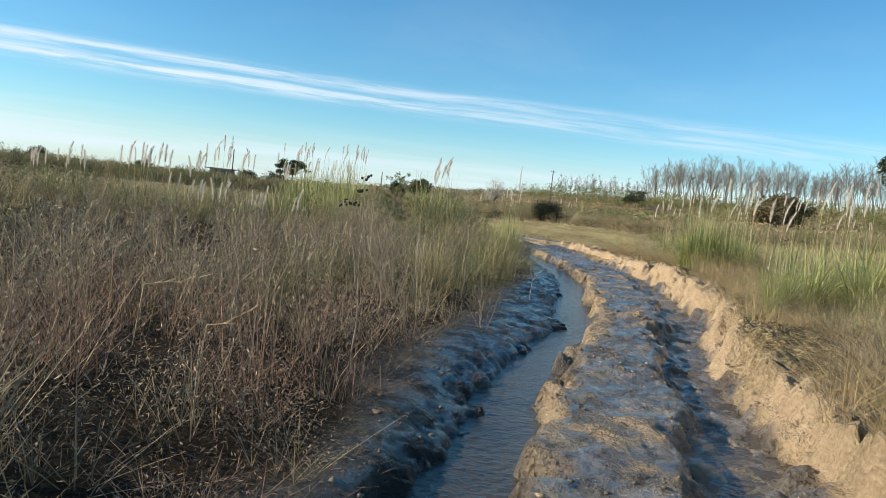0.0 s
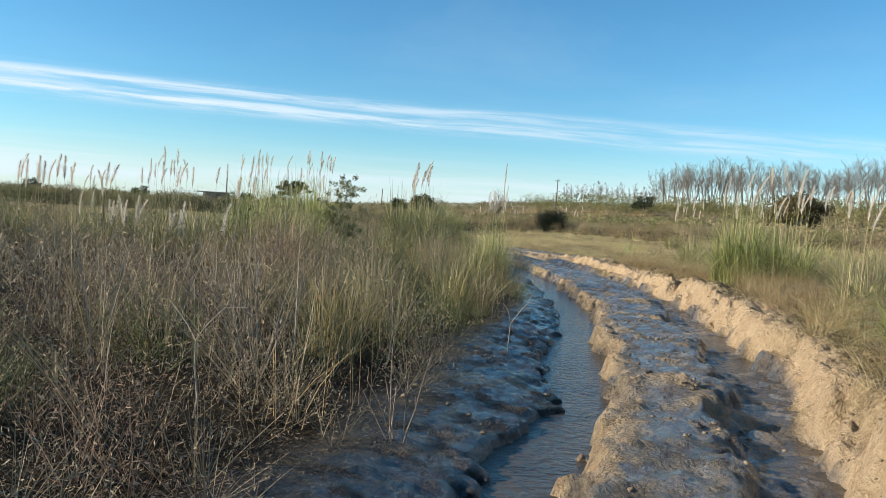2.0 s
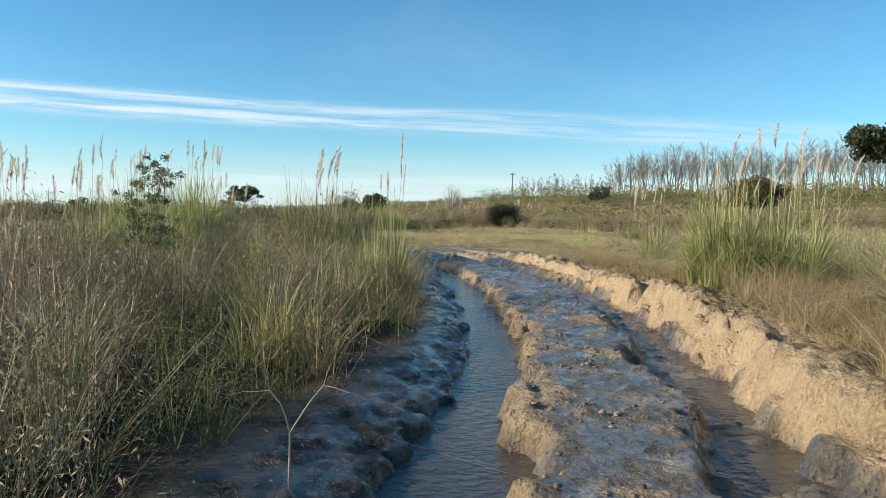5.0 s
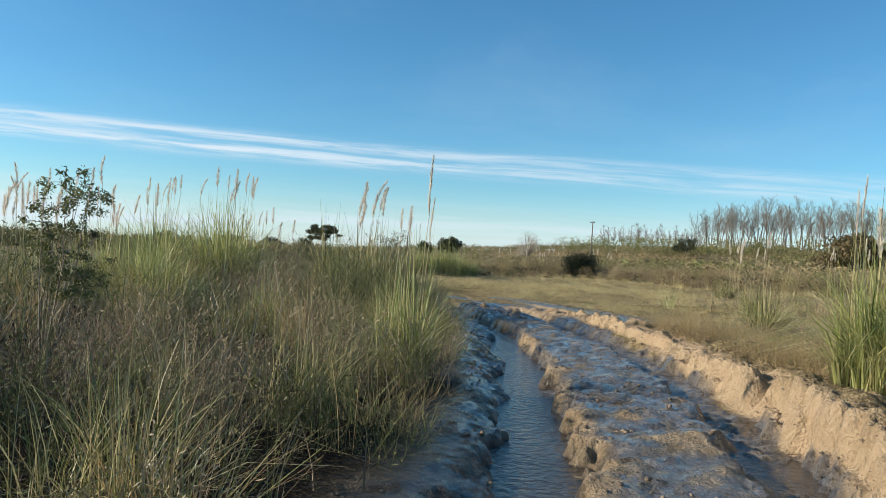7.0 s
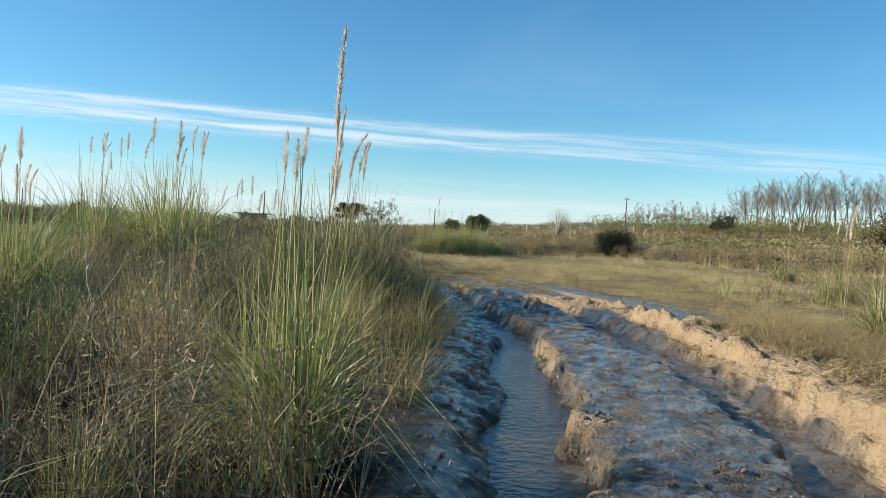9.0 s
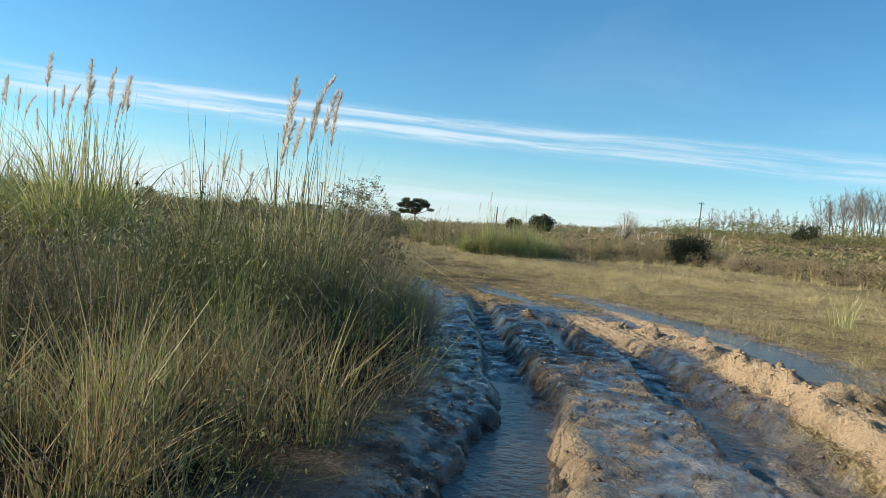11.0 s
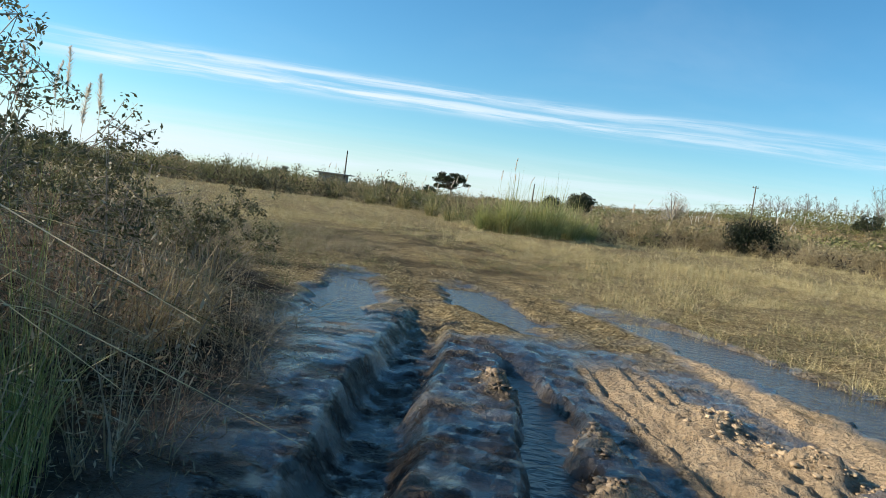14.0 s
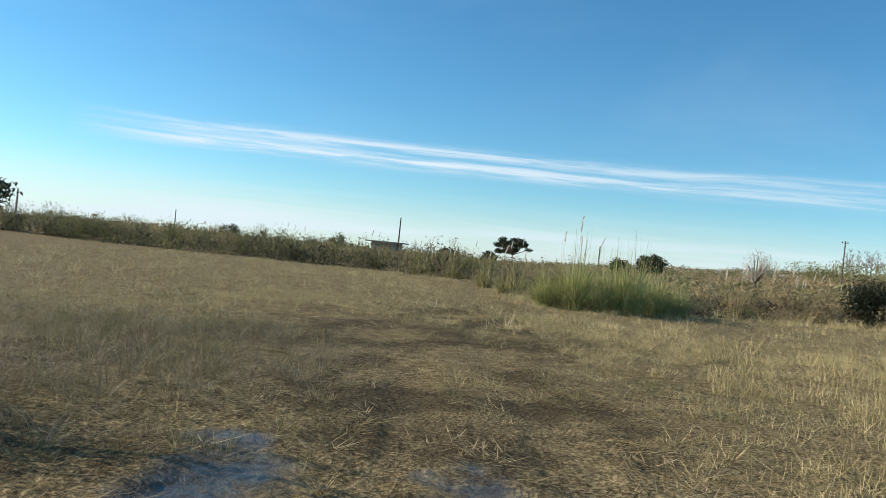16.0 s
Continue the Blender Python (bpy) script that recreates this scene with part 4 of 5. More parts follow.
def build_pasture():
    p = scatter(20000, -9, 12, 26, 50, lambda x, y: on_pasture(x, y) & ~tracks(x, y))
    worn = trodden(p[:, 0], p[:, 1])
    p = p[(patch(p, 0.45, 75) + rng.normal(0, 0.25, len(p)) > -0.15 + 0.75 * worn)]
    h = 0.13 + 0.08 * patch(p, 1.2, 71) + 0.1 * smooth(0.3, 1.0, patch(p, 4.0, 72))
    stuff("pasture_grass", field(p, LOW, h * 0.8, 0.5, wide=0.3), TURF, "short dry grass of the pasture", "grass")
    p = scatter(9000, -26, 30, 34, 90, lambda x, y: on_pasture(x, y) & ((y > 44) | (x < -6) | (x > 9)))
    h = 0.2 + 0.08 * patch(p, 3.0, 73)
    stuff("pasture_grass", field(p, LOW_W, h, 0.5, wide=0.45), TURF, "dry grass of the far pasture", "grass")
    # green-brown weeds in patches, taller to one side
    q = scatter(4500, -9, 10, 31, 50, lambda x, y: on_pasture(x, y) & ~tracks(x, y) & (fbm(x, y, 1.6, 92, 3) > 0.12))
    stuff("pasture_weeds", field(q, LOW, 0.08 + 0.06 * patch(q, 0.9, 93), 0.5, wide=0.3), OLIVE, "low olive weeds dotted over the pasture", "weeds")
    q = scatter(2600, -8, 0, 33.5, 42, lambda x, y: on_pasture(x, y) & ~tracks(x, y) & (rng.uniform(0, 1, len(x)) < smooth(3.6, 1.6, np.hypot(x + 3.9, (y - 37.0) * 0.8))))
    dull = rng.uniform(0, 1, len(q)) < 0.5
    stuff("pasture_weeds", field(q[dull], HEATH, 0.2 + 0.1 * patch(q[dull], 1.0, 94), 0.3, wide=0.45), OLIVE, "dull green weeds standing in the dry grass", "weeds")
    stuff("pasture_grass", field(q[~dull], TANGLE, 0.2 + 0.08 * patch(q[~dull], 1.0, 94), 0.3, wide=0.4), SCRUB, "brown knee-high grass at the pasture's edge", "grass")
    # straw lying flat in combed patches
    q = scatter(90000, -9, 9, 29, 49, lambda x, y: (on_pasture(x, y) | (x > EDGE_R(y) - 0.6)) & (x > EDGE_L(y)) & ~(tracks(x, y) & (rng.uniform(0, 1, len(x)) < 0.85)))
    q = q[patch(q, 0.42, 76) + 0.5 * patch(q, 1.4, 78) + rng.normal(0, 0.12, len(q)) > -0.12 + 0.3 * trodden(q[:, 0], q[:, 1])]
    n = len(q)
    q[:, 2] += 0.012
    comb = 5.0 * patch(q, 1.3, 79) + rng.normal(0, 0.55, n)
    g = blades(q, rng.uniform(0.03, 0.075, n), comb, rng.uniform(1.2, 4.0, n), rng.uniform(0.007, 0.016, n), 1, droop=rng.uniform(0.2, 0.95, n), power=1.0)
    stuff("straw_litter", g, STRAW, "flattened straw lying on the trampled ground", "straw")
    q = scatter(9000, 2, 9, 4, 29, lambda x, y: (x > BANK(y) + 0.35) & (x < EDGE_R(y) + 1.0))
    keep = rng.uniform(0, 1, len(q)) < smooth(-0.9, 0.4, q[:, 0] - EDGE_R(q[:, 1]))
    q = q[keep]
    n = len(q)
    q[:, 2] += 0.012
    g = blades(q, np.full(n, 0.07), rng.uniform(0, math.tau, n), rng.uniform(1.0, 3.5, n), rng.uniform(0.005, 0.012, n), 1, droop=rng.uniform(0.2, 0.9, n), power=1.0)
    stuff("straw_litter", g, STRAW, "dead grass trodden into the sandy bank", "straw")


def build_far_scrub():
    far = lambda x, y: (y > FAR_EDGE(x)) & (np.abs(x) < 0.95 * y)
    p = scatter(5000, -60, 60, 45, 100, far)
    d = p[:, 1] - FAR_EDGE(p[:, 0])
    h = (0.85 + 0.35 * patch(p, 3.0, 81)) * (0.5 + 0.5 * smooth(0, 4, d)) + 0.9 * smooth(-8, -14, p[:, 0]) * smooth(1, 5, d)
    kind = patch(p, 5.0, 82) + rng.normal(0, 0.35, len(p)) + 0.3 * smooth(-6, -14, p[:, 0])
    a, b = kind < 0.15, kind > 0.5
    c = ~a & ~b
    stuff("brown_scrub", field(p[a], FIELD_BUSH, h[a], wide=1.2), FAR_SCRUB, "brown scrub beyond the pasture", "scrub")
    stuff("weeds", field(p[b], FIELD_BUSH, h[b] * 1.05, wide=1.2), FAR_OLIVE, "dark olive bushes beyond the pasture", "scrub")
    stuff("dry_grass", field(p[c], FIELD_BUSH, h[c], wide=1.2), STRAW, "pale tall grass beyond the pasture", "grass")
    p = scatter(2600, -7, 45, 44, 80, lambda x, y: (y > FAR_EDGE(x) - 2.4) & (y < FAR_EDGE(x) + 1.0))
    stuff("dry_grass", field(p, GRASS_W, 0.2 + 0.35 * smooth(-2.4, 0.5, p[:, 1] - FAR_EDGE(p[:, 0])), wide=1.2), TURF, "knee-high pale grass fringing the scrub", "grass")
    band = lambda x, y: far(x, y) & (y < FAR_EDGE(x) + 10)
    rise = lambda x, y: (1.75 + 0.3 * fbm(x, y, 5.0, 84, 2)) * (0.42 + 0.58 * smooth(0, 3.0, y - FAR_EDGE(x)))
    p, h, lot, kind = mounds(1.35, -7, 55, 46, 90, band, 7, rise, 85)
    kind = kind + 0.8 * (lot - 0.5)
    brown, olive, straw = kind < 0.25, (kind >= 0.25) & (kind < 0.8), kind >= 0.8
    sow(((brown, BAND_BUSH, 1.0, FAR_SCRUB, "brown_scrub", "dense brown scrub", "scrub"),
         (olive, BAND_BUSH, 1.0, FAR_OLIVE, "weeds", "olive scrub", "weeds"),
         (straw, GRASS_W, 0.95, STRAW, "dry_grass", "pale tall grass", "grass")), p, h, "along the pasture's far edge")
    # dark filler between the far bushes stands in for their inner shade
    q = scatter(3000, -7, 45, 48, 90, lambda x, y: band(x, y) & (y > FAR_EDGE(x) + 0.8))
    stuff("matted_stems", field(q, SHADE_TUFT_W, 0.9 + 0 * q[:, 0], wide=1.3), SHADE_FILL, "dark filler stems added as shade inside the far scrub", "scrub")
    p = scatter(1000, -60, -5.5, 60, 84, lambda x, y: (y > FAR_EDGE(x) + 0.8) & (y < FAR_EDGE(x) + 5.5))
    tall = (2.0 + 0.6 * patch(p, 3.0, 86)) * (0.6 + 0.4 * smooth(-8, -13, p[:, 0])) * rng.uniform(0.8, 1.1, len(p))
    dark = patch(p, 3.0, 87) > -0.2
    stuff("hedge", field(p[dark], HEDGE, tall[dark], wide=1.3), SHRUB_LEAF, "dark scrubby hedge along the pasture", "hedge")
    stuff("hedge", field(p[~dark], HEDGE, tall[~dark] * 0.9, wide=1.3), FAR_OLIVE, "paler olive bushes in the hedge", "hedge")
    # dark core added to the hedge as its shaded inside
    stuff("matted_stems", field(p, SHADE_TUFT_W, tall * 0.75, wide=1.6), SHADE_FILL, "dark filler stems added as shade inside the hedge", "hedge")
    p = scatter(10500, -120, 170, 85, 235, lambda x, y: (np.abs(x) < 0.8 * y) & (np.hypot(x, y) < 235))
    h = (1.35 + 0.5 * patch(p, 14.0, 83)) * rng.uniform(0.6, 1.3, len(p))
    kind = patch(p, 16.0, 88) + 0.5 * patch(p, 4.0, 89) + rng.normal(0, 0.2, len(p))
    a, b = kind < 0.2, kind < -0.55
    stuff("dry_grass", field(p[b], FAR_BUSH, h[b] * 0.8, wide=2.4), STRAW, "pale grass on the distant rise", "grass")
    a = a & ~b
    stuff("brown_scrub", field(p[a], FAR_BUSH, h[a], wide=2.4), FAR_SCRUB, "brown scrub on the distant rise", "scrub")
    a = ~a & ~b
    stuff("weeds", field(p[a], FAR_BUSH, h[a], wide=2.4), FAR_OLIVE, "olive scrub on the distant rise", "scrub")


# pampas grass
def leaf_tuft(n, h, dry, lean=0.62, wide=1.0):
    a = rng.uniform(0, math.tau, n)
    r = 0.22 * np.sqrt(rng.uniform(0, 1, n))
    base = np.stack([r * np.cos(a), r * np.sin(a), np.full(n, -0.04)], -1)
    ln = np.minimum(np.abs(rng.normal(lean, lean * 0.7, n)), 1.3)
    return quad_mesh("leaves", *blades(base, h * rng.uniform(0.45, 1.15, n), a + rng.normal(0, 0.9, n), ln, rng.uniform(0.006, 0.013, n) * wide, 4, droop=np.clip(ln * 0.62, 0, 0.78), power=1.9), STRAW if dry is True else dry or PAMPAS)


TUFTS = [leaf_tuft(170, 1.35, False, 0.85, 1.8) for _ in range(3)]
DRY_TUFTS = [leaf_tuft(140, 0.95, True, 0.95) for _ in range(2)]
GREEN_TUFTS = [leaf_tuft(170, 1.35, GREENLEAF, 0.85, 1.8) for _ in range(3)]
THIN_TUFTS = [leaf_tuft(90, 1.25, False) for _ in range(3)]
GREEN_THIN = [leaf_tuft(90, 1.2, GREENLEAF, 0.5) for _ in range(3)]
REED_TUFTS = [leaf_tuft(210, 1.35, REED, 0.34, 1.0) for _ in range(4)]


def plume_mesh(head, fat, nod):
    """A feathery head with its tip nodding to +x, from z = 0 upwards: fine plumelets that sweep up and outward."""
    n = 210
    t = rng.uniform(0, 1, n) ** 0.85 * 0.94
    x = nod * head * t ** 2.2
    z = head * (t - 0.25 * nod * t ** 3)
    a = rng.uniform(0, math.tau, n)
    p = np.stack([x, 0 * x, z], -1)
    out = fat * (np.sin(np.pi * np.clip(t * 0.84 + 0.12, 0, 1)) ** 0.8) * rng.uniform(0.3, 1.15, n)
    h = head * rng.uniform(0.1, 0.2, n) * (1.1 - 0.6 * t)
    g = blades(p, h, a * 0.8, out / h, rng.uniform(0.005, 0.01, n), 1, droop=rng.uniform(0, 0.35, n), power=0.75)
    return quad_mesh("plume", *g, PLUME)


PLUMES = [plume_mesh(0.4, 0.048, 0.15), plume_mesh(0.46, 0.044, 0.25), plume_mesh(0.35, 0.046, 0.05), plume_mesh(0.6, 0.026, 0.05)]
PLUME_TOP = [0.4, 0.46, 0.35, 0.6]


def stalk_mesh():
    pts = [Vector((0.06 * (k / 5) ** 2, 0, k / 5)) for k in range(6)]
    segs = [(pts[k], pts[k + 1], 0.006 - 0.0007 * k, 0.006 - 0.0007 * (k + 1)) for k in range(5)]
    return quad_mesh("stalk", *tubes(segs, 5), STALK)


STALK_ME = stalk_mesh()


def pampas(x, y, h, plumes=(), thin=False, size=1.0, label="yellowing pampas grass clump with arching leaves", tufts=3):
    z = float(ground_z(x, y))
    e = thing("pampas_grass", x, y, z, label, "pampas grass", "pampas grass clumps")
    pool = DRY_TUFTS if thin == "dry" else REED_TUFTS if thin == "reed" else GREEN_THIN if thin and "bright green" in label else THIN_TUFTS if thin else GREEN_TUFTS if "green" in label.split()[:2] else TUFTS
    for k in range(tufts):
        a = rng.uniform(0, math.tau)
        r = 0.0 if k == 0 else rng.uniform(0.2, 0.5) * size
        hh = h * rng.uniform(0.7, 1.12)
        part("leaves", pool[k % len(pool)], e, "", Matrix.Translation((r * math.cos(a), r * math.sin(a), 0)) @ Matrix.Rotation(rng.uniform(0, 6.28), 4, "Z") @ Matrix.Diagonal((size * 0.9 * max(h, 0.8) ** 0.6, size * 0.9 * max(h, 0.8) ** 0.6, hh, 1)))
    if not thin:
        part("dead_leaves", DRY_TUFTS[int(rng.integers(0, 2))], e, "straw-coloured dead leaves", Matrix.Diagonal((size * 0.9, size * 0.9, h * 0.75, 1)))
    for row in plumes:
        dx, dy, top = row[:3]
        k = int(rng.integers(0, 4)) if len(row) < 4 else row[3]
        sc = rng.uniform(0.9, 1.3) if len(row) < 5 else row[4]
        # a gentle wind bends all of them the same way
        turn = Matrix.Rotation(rng.normal(0.0, 0.9), 4, "Z")
        length = top - PLUME_TOP[k] * sc * 0.9
        root = Matrix.Translation((dx * 0.75, dy * 0.75, 0)) @ Matrix.Rotation(rng.normal(0, 0.012 if k == 3 else 0.05), 4, "X") @ turn
        part("stalk", STALK_ME, e, "", root @ Matrix.Diagonal((1, 1, length, 1)))
        tip = root @ Vector((0.06, 0, length * 0.995))
        part("plume", PLUMES[k], e, "cream feathery plume", Matrix.Translation(tip) @ turn @ Matrix.Rotation(rng.normal(0.02, 0.02) if k == 3 else rng.normal(0.05, 0.1), 4, "Y") @ Matrix.Scale(sc, 4))
    return e


def ring(n, r, lo, hi, kinds=(0, 1, 2), big=1.1):
    out = []
    for _ in range(n):
        a = rng.uniform(0, math.tau)
        q = r * math.sqrt(rng.uniform(0, 1))
        out.append((q * math.cos(a), q * math.sin(a), rng.uniform(lo, hi), int(rng.choice(kinds)), big * rng.uniform(0.85, 1.15)))
    return out


def build_pampas():
    dry = "half-dry pampas grass clump with cream plumes"
    # beside the track
    pampas(1.72, 18.5, 1.15, [(0.12, 0.1, 2.28, 3, 1.1), (0.16, 0.0, 1.85, 3, 0.8), (-0.25, 0.1, 1.75, 2, 0.7), (-0.05, 0.2, 1.8, 0, 0.7), (-0.1, 0.0, 1.7, 2, 0.7)], size=0.62, tufts=5, label="green pampas clump with one tall thin plume")
    pampas(1.35, 17.3, 0.75, thin=True, size=0.5, label="thin tuft of green-yellow grass")
    pampas(0.3, 16.0, 0.6, thin=True, size=0.5, label="thin tuft of green-yellow grass")
    pampas(0.6, 24.0, 0.85, thin=True, size=0.7, label="thin tuft of bright green grass")
    pampas(1.1, 22.0, 0.75, thin=True, size=0.6, label="thin tuft of bright green grass")
    pampas(1.2, 27.7, 1.0, thin=True, size=0.5, tufts=2, label="upright tuft of bright green grass at the verge")
    pampas(-0.6, 21.6, 0.9, thin=True, size=0.7, label="thin tuft of bright green grass")
    pampas(-0.2, 27.2, 1.6, [(-0.3, 0.1, 2.6, 1, 1.55), (-0.2, 0.25, 2.35, 0, 1.55), (-0.12, -0.1, 2.7, 0, 1.55), (0.05, 0.2, 2.45, 2, 1.55), (0.15, 0, 2.8, 1, 1.55), (0.25, 0.1, 2.65, 0, 1.55), (-0.25, -0.2, 2.2, 0, 1.55), (0.35, 0.2, 2.65, 1, 1.55)], size=1.0, label="tall pampas clump with a bunch of cream plumes", tufts=4)
    for x, y, h in ((1.05, 27.6, 0.75), (0.95, 25.9, 0.95), (0.75, 25.2, 0.9), (0.4, 27.6, 0.95), (-0.5, 25.5, 1.2)):
        pampas(x, y, h, thin=y > 27.5 and x > 1 or "reed", size=0.75, label="dense grey-green reedy grass at the muddy verge", tufts=2)
    pampas(-0.5, 31.0, 0.7, thin="dry", size=1.0, label="bleached leaning grass tuft by the puddle", tufts=3)
    pampas(0.45, 29.7, 0.75, thin="dry", size=1.0, label="bleached arching grass tuft at the muddy verge", tufts=4)
    pampas(0.0, 30.2, 0.7, thin="dry", size=0.9, label="bleached arching grass tuft at the muddy verge", tufts=3)
    for x, y, h in ((0.05, 25.6, 1.25), (0.5, 26.6, 1.1), (-0.8, 26.3, 1.45)):
        pampas(x, y, h, size=0.8, tufts=4, label="dark pampas clump with long arching leaves at the verge")
    pampas(-3.4, 27.9, 1.75, ring(6, 0.7, 2.4, 2.95, big=1.4), tufts=6, size=1.15, label="dense green pampas mound with cream plumes")
    pampas(-5.3, 28.2, 1.6, ring(2, 0.5, 2.4, 2.7), tufts=5, size=1.15, label="dense green pampas mound in the scrub")
    pampas(-4.4, 29.2, 1.75, ring(3, 0.6, 2.5, 2.9), tufts=6, size=1.15, label="dense green pampas mound in the scrub")
    pampas(-6.1, 29.8, 1.5, ring(5, 0.7, 2.4, 2.95), tufts=3, label=dry)
    pampas(-4.3, 23.3, 1.3, label="dense green pampas mound in the scrub", size=1.1, plumes=[(-0.5, 0.1, 2.3, 0), (-0.1, 0.1, 2.35, 0, 1.2), (0.15, 0.0, 2.55, 1, 1.2), (0.25, 0.3, 2.1, 0), (0.45, 0.0, 2.0, 2)], tufts=5)
    pampas(-3.3, 23.2, 1.2, ring(3, 0.5, 1.9, 2.2), tufts=5, size=1.1, label="dense green pampas mound in the scrub")
    pampas(-2.4, 22.6, 1.05, tufts=5, size=1.1, label="dense green pampas mound in the scrub")
    pampas(-4.0, 21.3, 1.1, ring(5, 0.9, 1.6, 1.95), tufts=2, label=dry)
    pampas(-0.5, 17.3, 0.9, tufts=1, thin=True, label="thin tuft of yellowing grass")
    pampas(0.0, 12.4, 0.8, thin=True, size=0.8, label="thin tuft of yellow-green grass")
    pampas(0.85, 14.3, 0.95, thin=True, size=0.9, label="thin tuft of yellow-green grass")
    pampas(1.3, 16.2, 1.0, thin=True, size=0.8, label="thin tuft of yellow-green grass")
    # out in the field
    for x, y, n, lo, hi in ((-7.9, 20.1, 6, 1.75, 2.05), (-7.3, 20.6, 3, 1.7, 1.9), (-8.9, 20.8, 4, 1.6, 1.95), (-10.2, 21.0, 3, 1.5, 1.9), (-7.5, 21.6, 5, 0.9, 1.25), (-5.0, 18.8, 5, 0.8, 1.1), (-4.2, 18.9, 4, 0.8, 1.15), (-5.9, 19.6, 4, 0.9, 1.2), (-6.6, 24.4, 5, 2.0, 2.5), (-5.0, 34.2, 4, 2.0, 2.5), (-4.2, 33.6, 3, 1.9, 2.3),
                            (-8.0, 27.4, 6, 2.2, 2.8), (-9.2, 28.6, 4, 2.0, 2.5), (-5.6, 26.4, 4, 1.8, 2.3), (-12.5, 24, 4, 1.3, 1.7), (-14.2, 27, 4, 1.5, 1.9), (-12, 30.5, 5, 1.8, 2.2)):
        pampas(x, y, 1.0, ring(n, 0.9, lo, hi, big=1.45), tufts=2, label=dry)
    # on the bank side
    bank = "bright green pampas clump on the sandy bank"
    pampas(6.4, 18.6, 1.35, [(-0.35, 0, 1.9, 3, 0.8), (-0.25, 0.2, 2.05, 3, 0.8), (0.0, 0.1, 1.8, 1), (0.2, -0.2, 1.75, 0), (0.3, 0.2, 2.2, 1), (0.42, 0.1, 2.15, 1), (0.5, 0.3, 1.9, 0)], size=0.8, tufts=6, label=bank)
    pampas(7.3, 18.3, 1.2, ring(4, 0.5, 1.7, 2.1), size=0.8, tufts=4, label=bank)
    pampas(4.95, 10.5, 0.8, size=0.6, tufts=3, label=bank)
    pampas(5.85, 11.3, 1.1, [(0.3, 0, 2.0, 3, 0.9), (0.4, 0.1, 1.8, 3, 0.8)], size=0.85, tufts=3, label=bank)
    pampas(6.6, 10.9, 1.25, ring(2, 0.3, 1.9, 2.2), size=0.95, tufts=4, label=bank)
    pampas(6.7, 12.6, 1.1, size=1.0, tufts=3, label=bank)
    for x, y, n, lo, hi in ((8.3, 16.0, 4, 1.9, 2.4), (6.7, 14.2, 3, 1.5, 1.9), (8.1, 14.6, 3, 1.9, 2.4), (7.7, 19.4, 3, 2.1, 2.9), (8.6, 20.5, 3, 1.9, 2.4), (9.6, 17.5, 3, 1.8, 2.2), (11, 24, 4, 2.0, 2.5), (7.4, 24.5, 2, 1.6, 2.0), (13.5, 22, 3, 1.9, 2.4), (10.5, 33, 3, 1.8, 2.3), (14, 34, 4, 2.0, 2.5), (17, 30, 3, 2.0, 2.6), (13, 44, 5, 2.0, 2.6), (19, 48, 6, 2.1, 2.7)):
        pampas(x, y, 0.85, ring(n, 0.6, lo, hi), tufts=2, label=dry)
    # beyond the pasture
    far = "broad green pampas clump at the edge of the pasture"
    for x, y, k in ((-2.4, 55.3, 1.2), (-1.6, 55.2, 1.75), (-0.8, 56.3, 1.5), (0.0, 56.4, 1.95), (0.7, 57.6, 1.6), (1.3, 58.6, 1.15), (-0.3, 55.2, 0.9)):
        pampas(x, y, k, tufts=5, size=0.85, label=far)
    pampas(-1.9, 57.6, 1.25, [(0.0, 0, 3.2, 1, 1.4), (0.15, 0.1, 2.5, 0), (0.9, 0.1, 2.5, 1), (-0.7, 0, 2.6, 0)], label=dry)
    for x, y, n in ((3.4, 65, 4), (5.6, 68, 6), (6.8, 69, 6), (8.8, 71, 7), (10.6, 71, 6), (12.5, 72, 5), (-13.5, 73, 4), (-11.2, 72, 5), (-7.6, 66, 4), (-17, 74, 4), (-22, 73, 4), (-5, 62, 4)):
        pampas(x, y, 1.2, ring(n, 1.1, 1.7, 2.5), tufts=2, size=1.2, label=dry)


# woody plants
def leaves_round(tips, n, radius, size, seed, flat=1.0):
    g = np.random.default_rng(seed)
    t = np.array(tips)[g.integers(0, len(tips), n)]
    o = g.normal(0, 1, (n, 3))
    o /= np.linalg.norm(o, axis=1)[:, None]
    c = t + o * (g.uniform(0, 1, n) ** 0.5)[:, None] * radius * np.array([1, 1, flat])
    u = g.normal(0, 1, (n, 3))
    u /= np.linalg.norm(u, axis=1)[:, None]
    w = np.cross(u, g.normal(0, 1, (n, 3)))
    w /= np.linalg.norm(w, axis=1)[:, None]
    s = (size * g.uniform(0.5, 1.3, n))[:, None]
    v = np.stack([c - u * s, c - w * s * 0.45, c + u * s, c + w * s * 0.45], 1)
    return v.reshape(-1, 3), np.arange(4 * n).reshape(-1, 4)


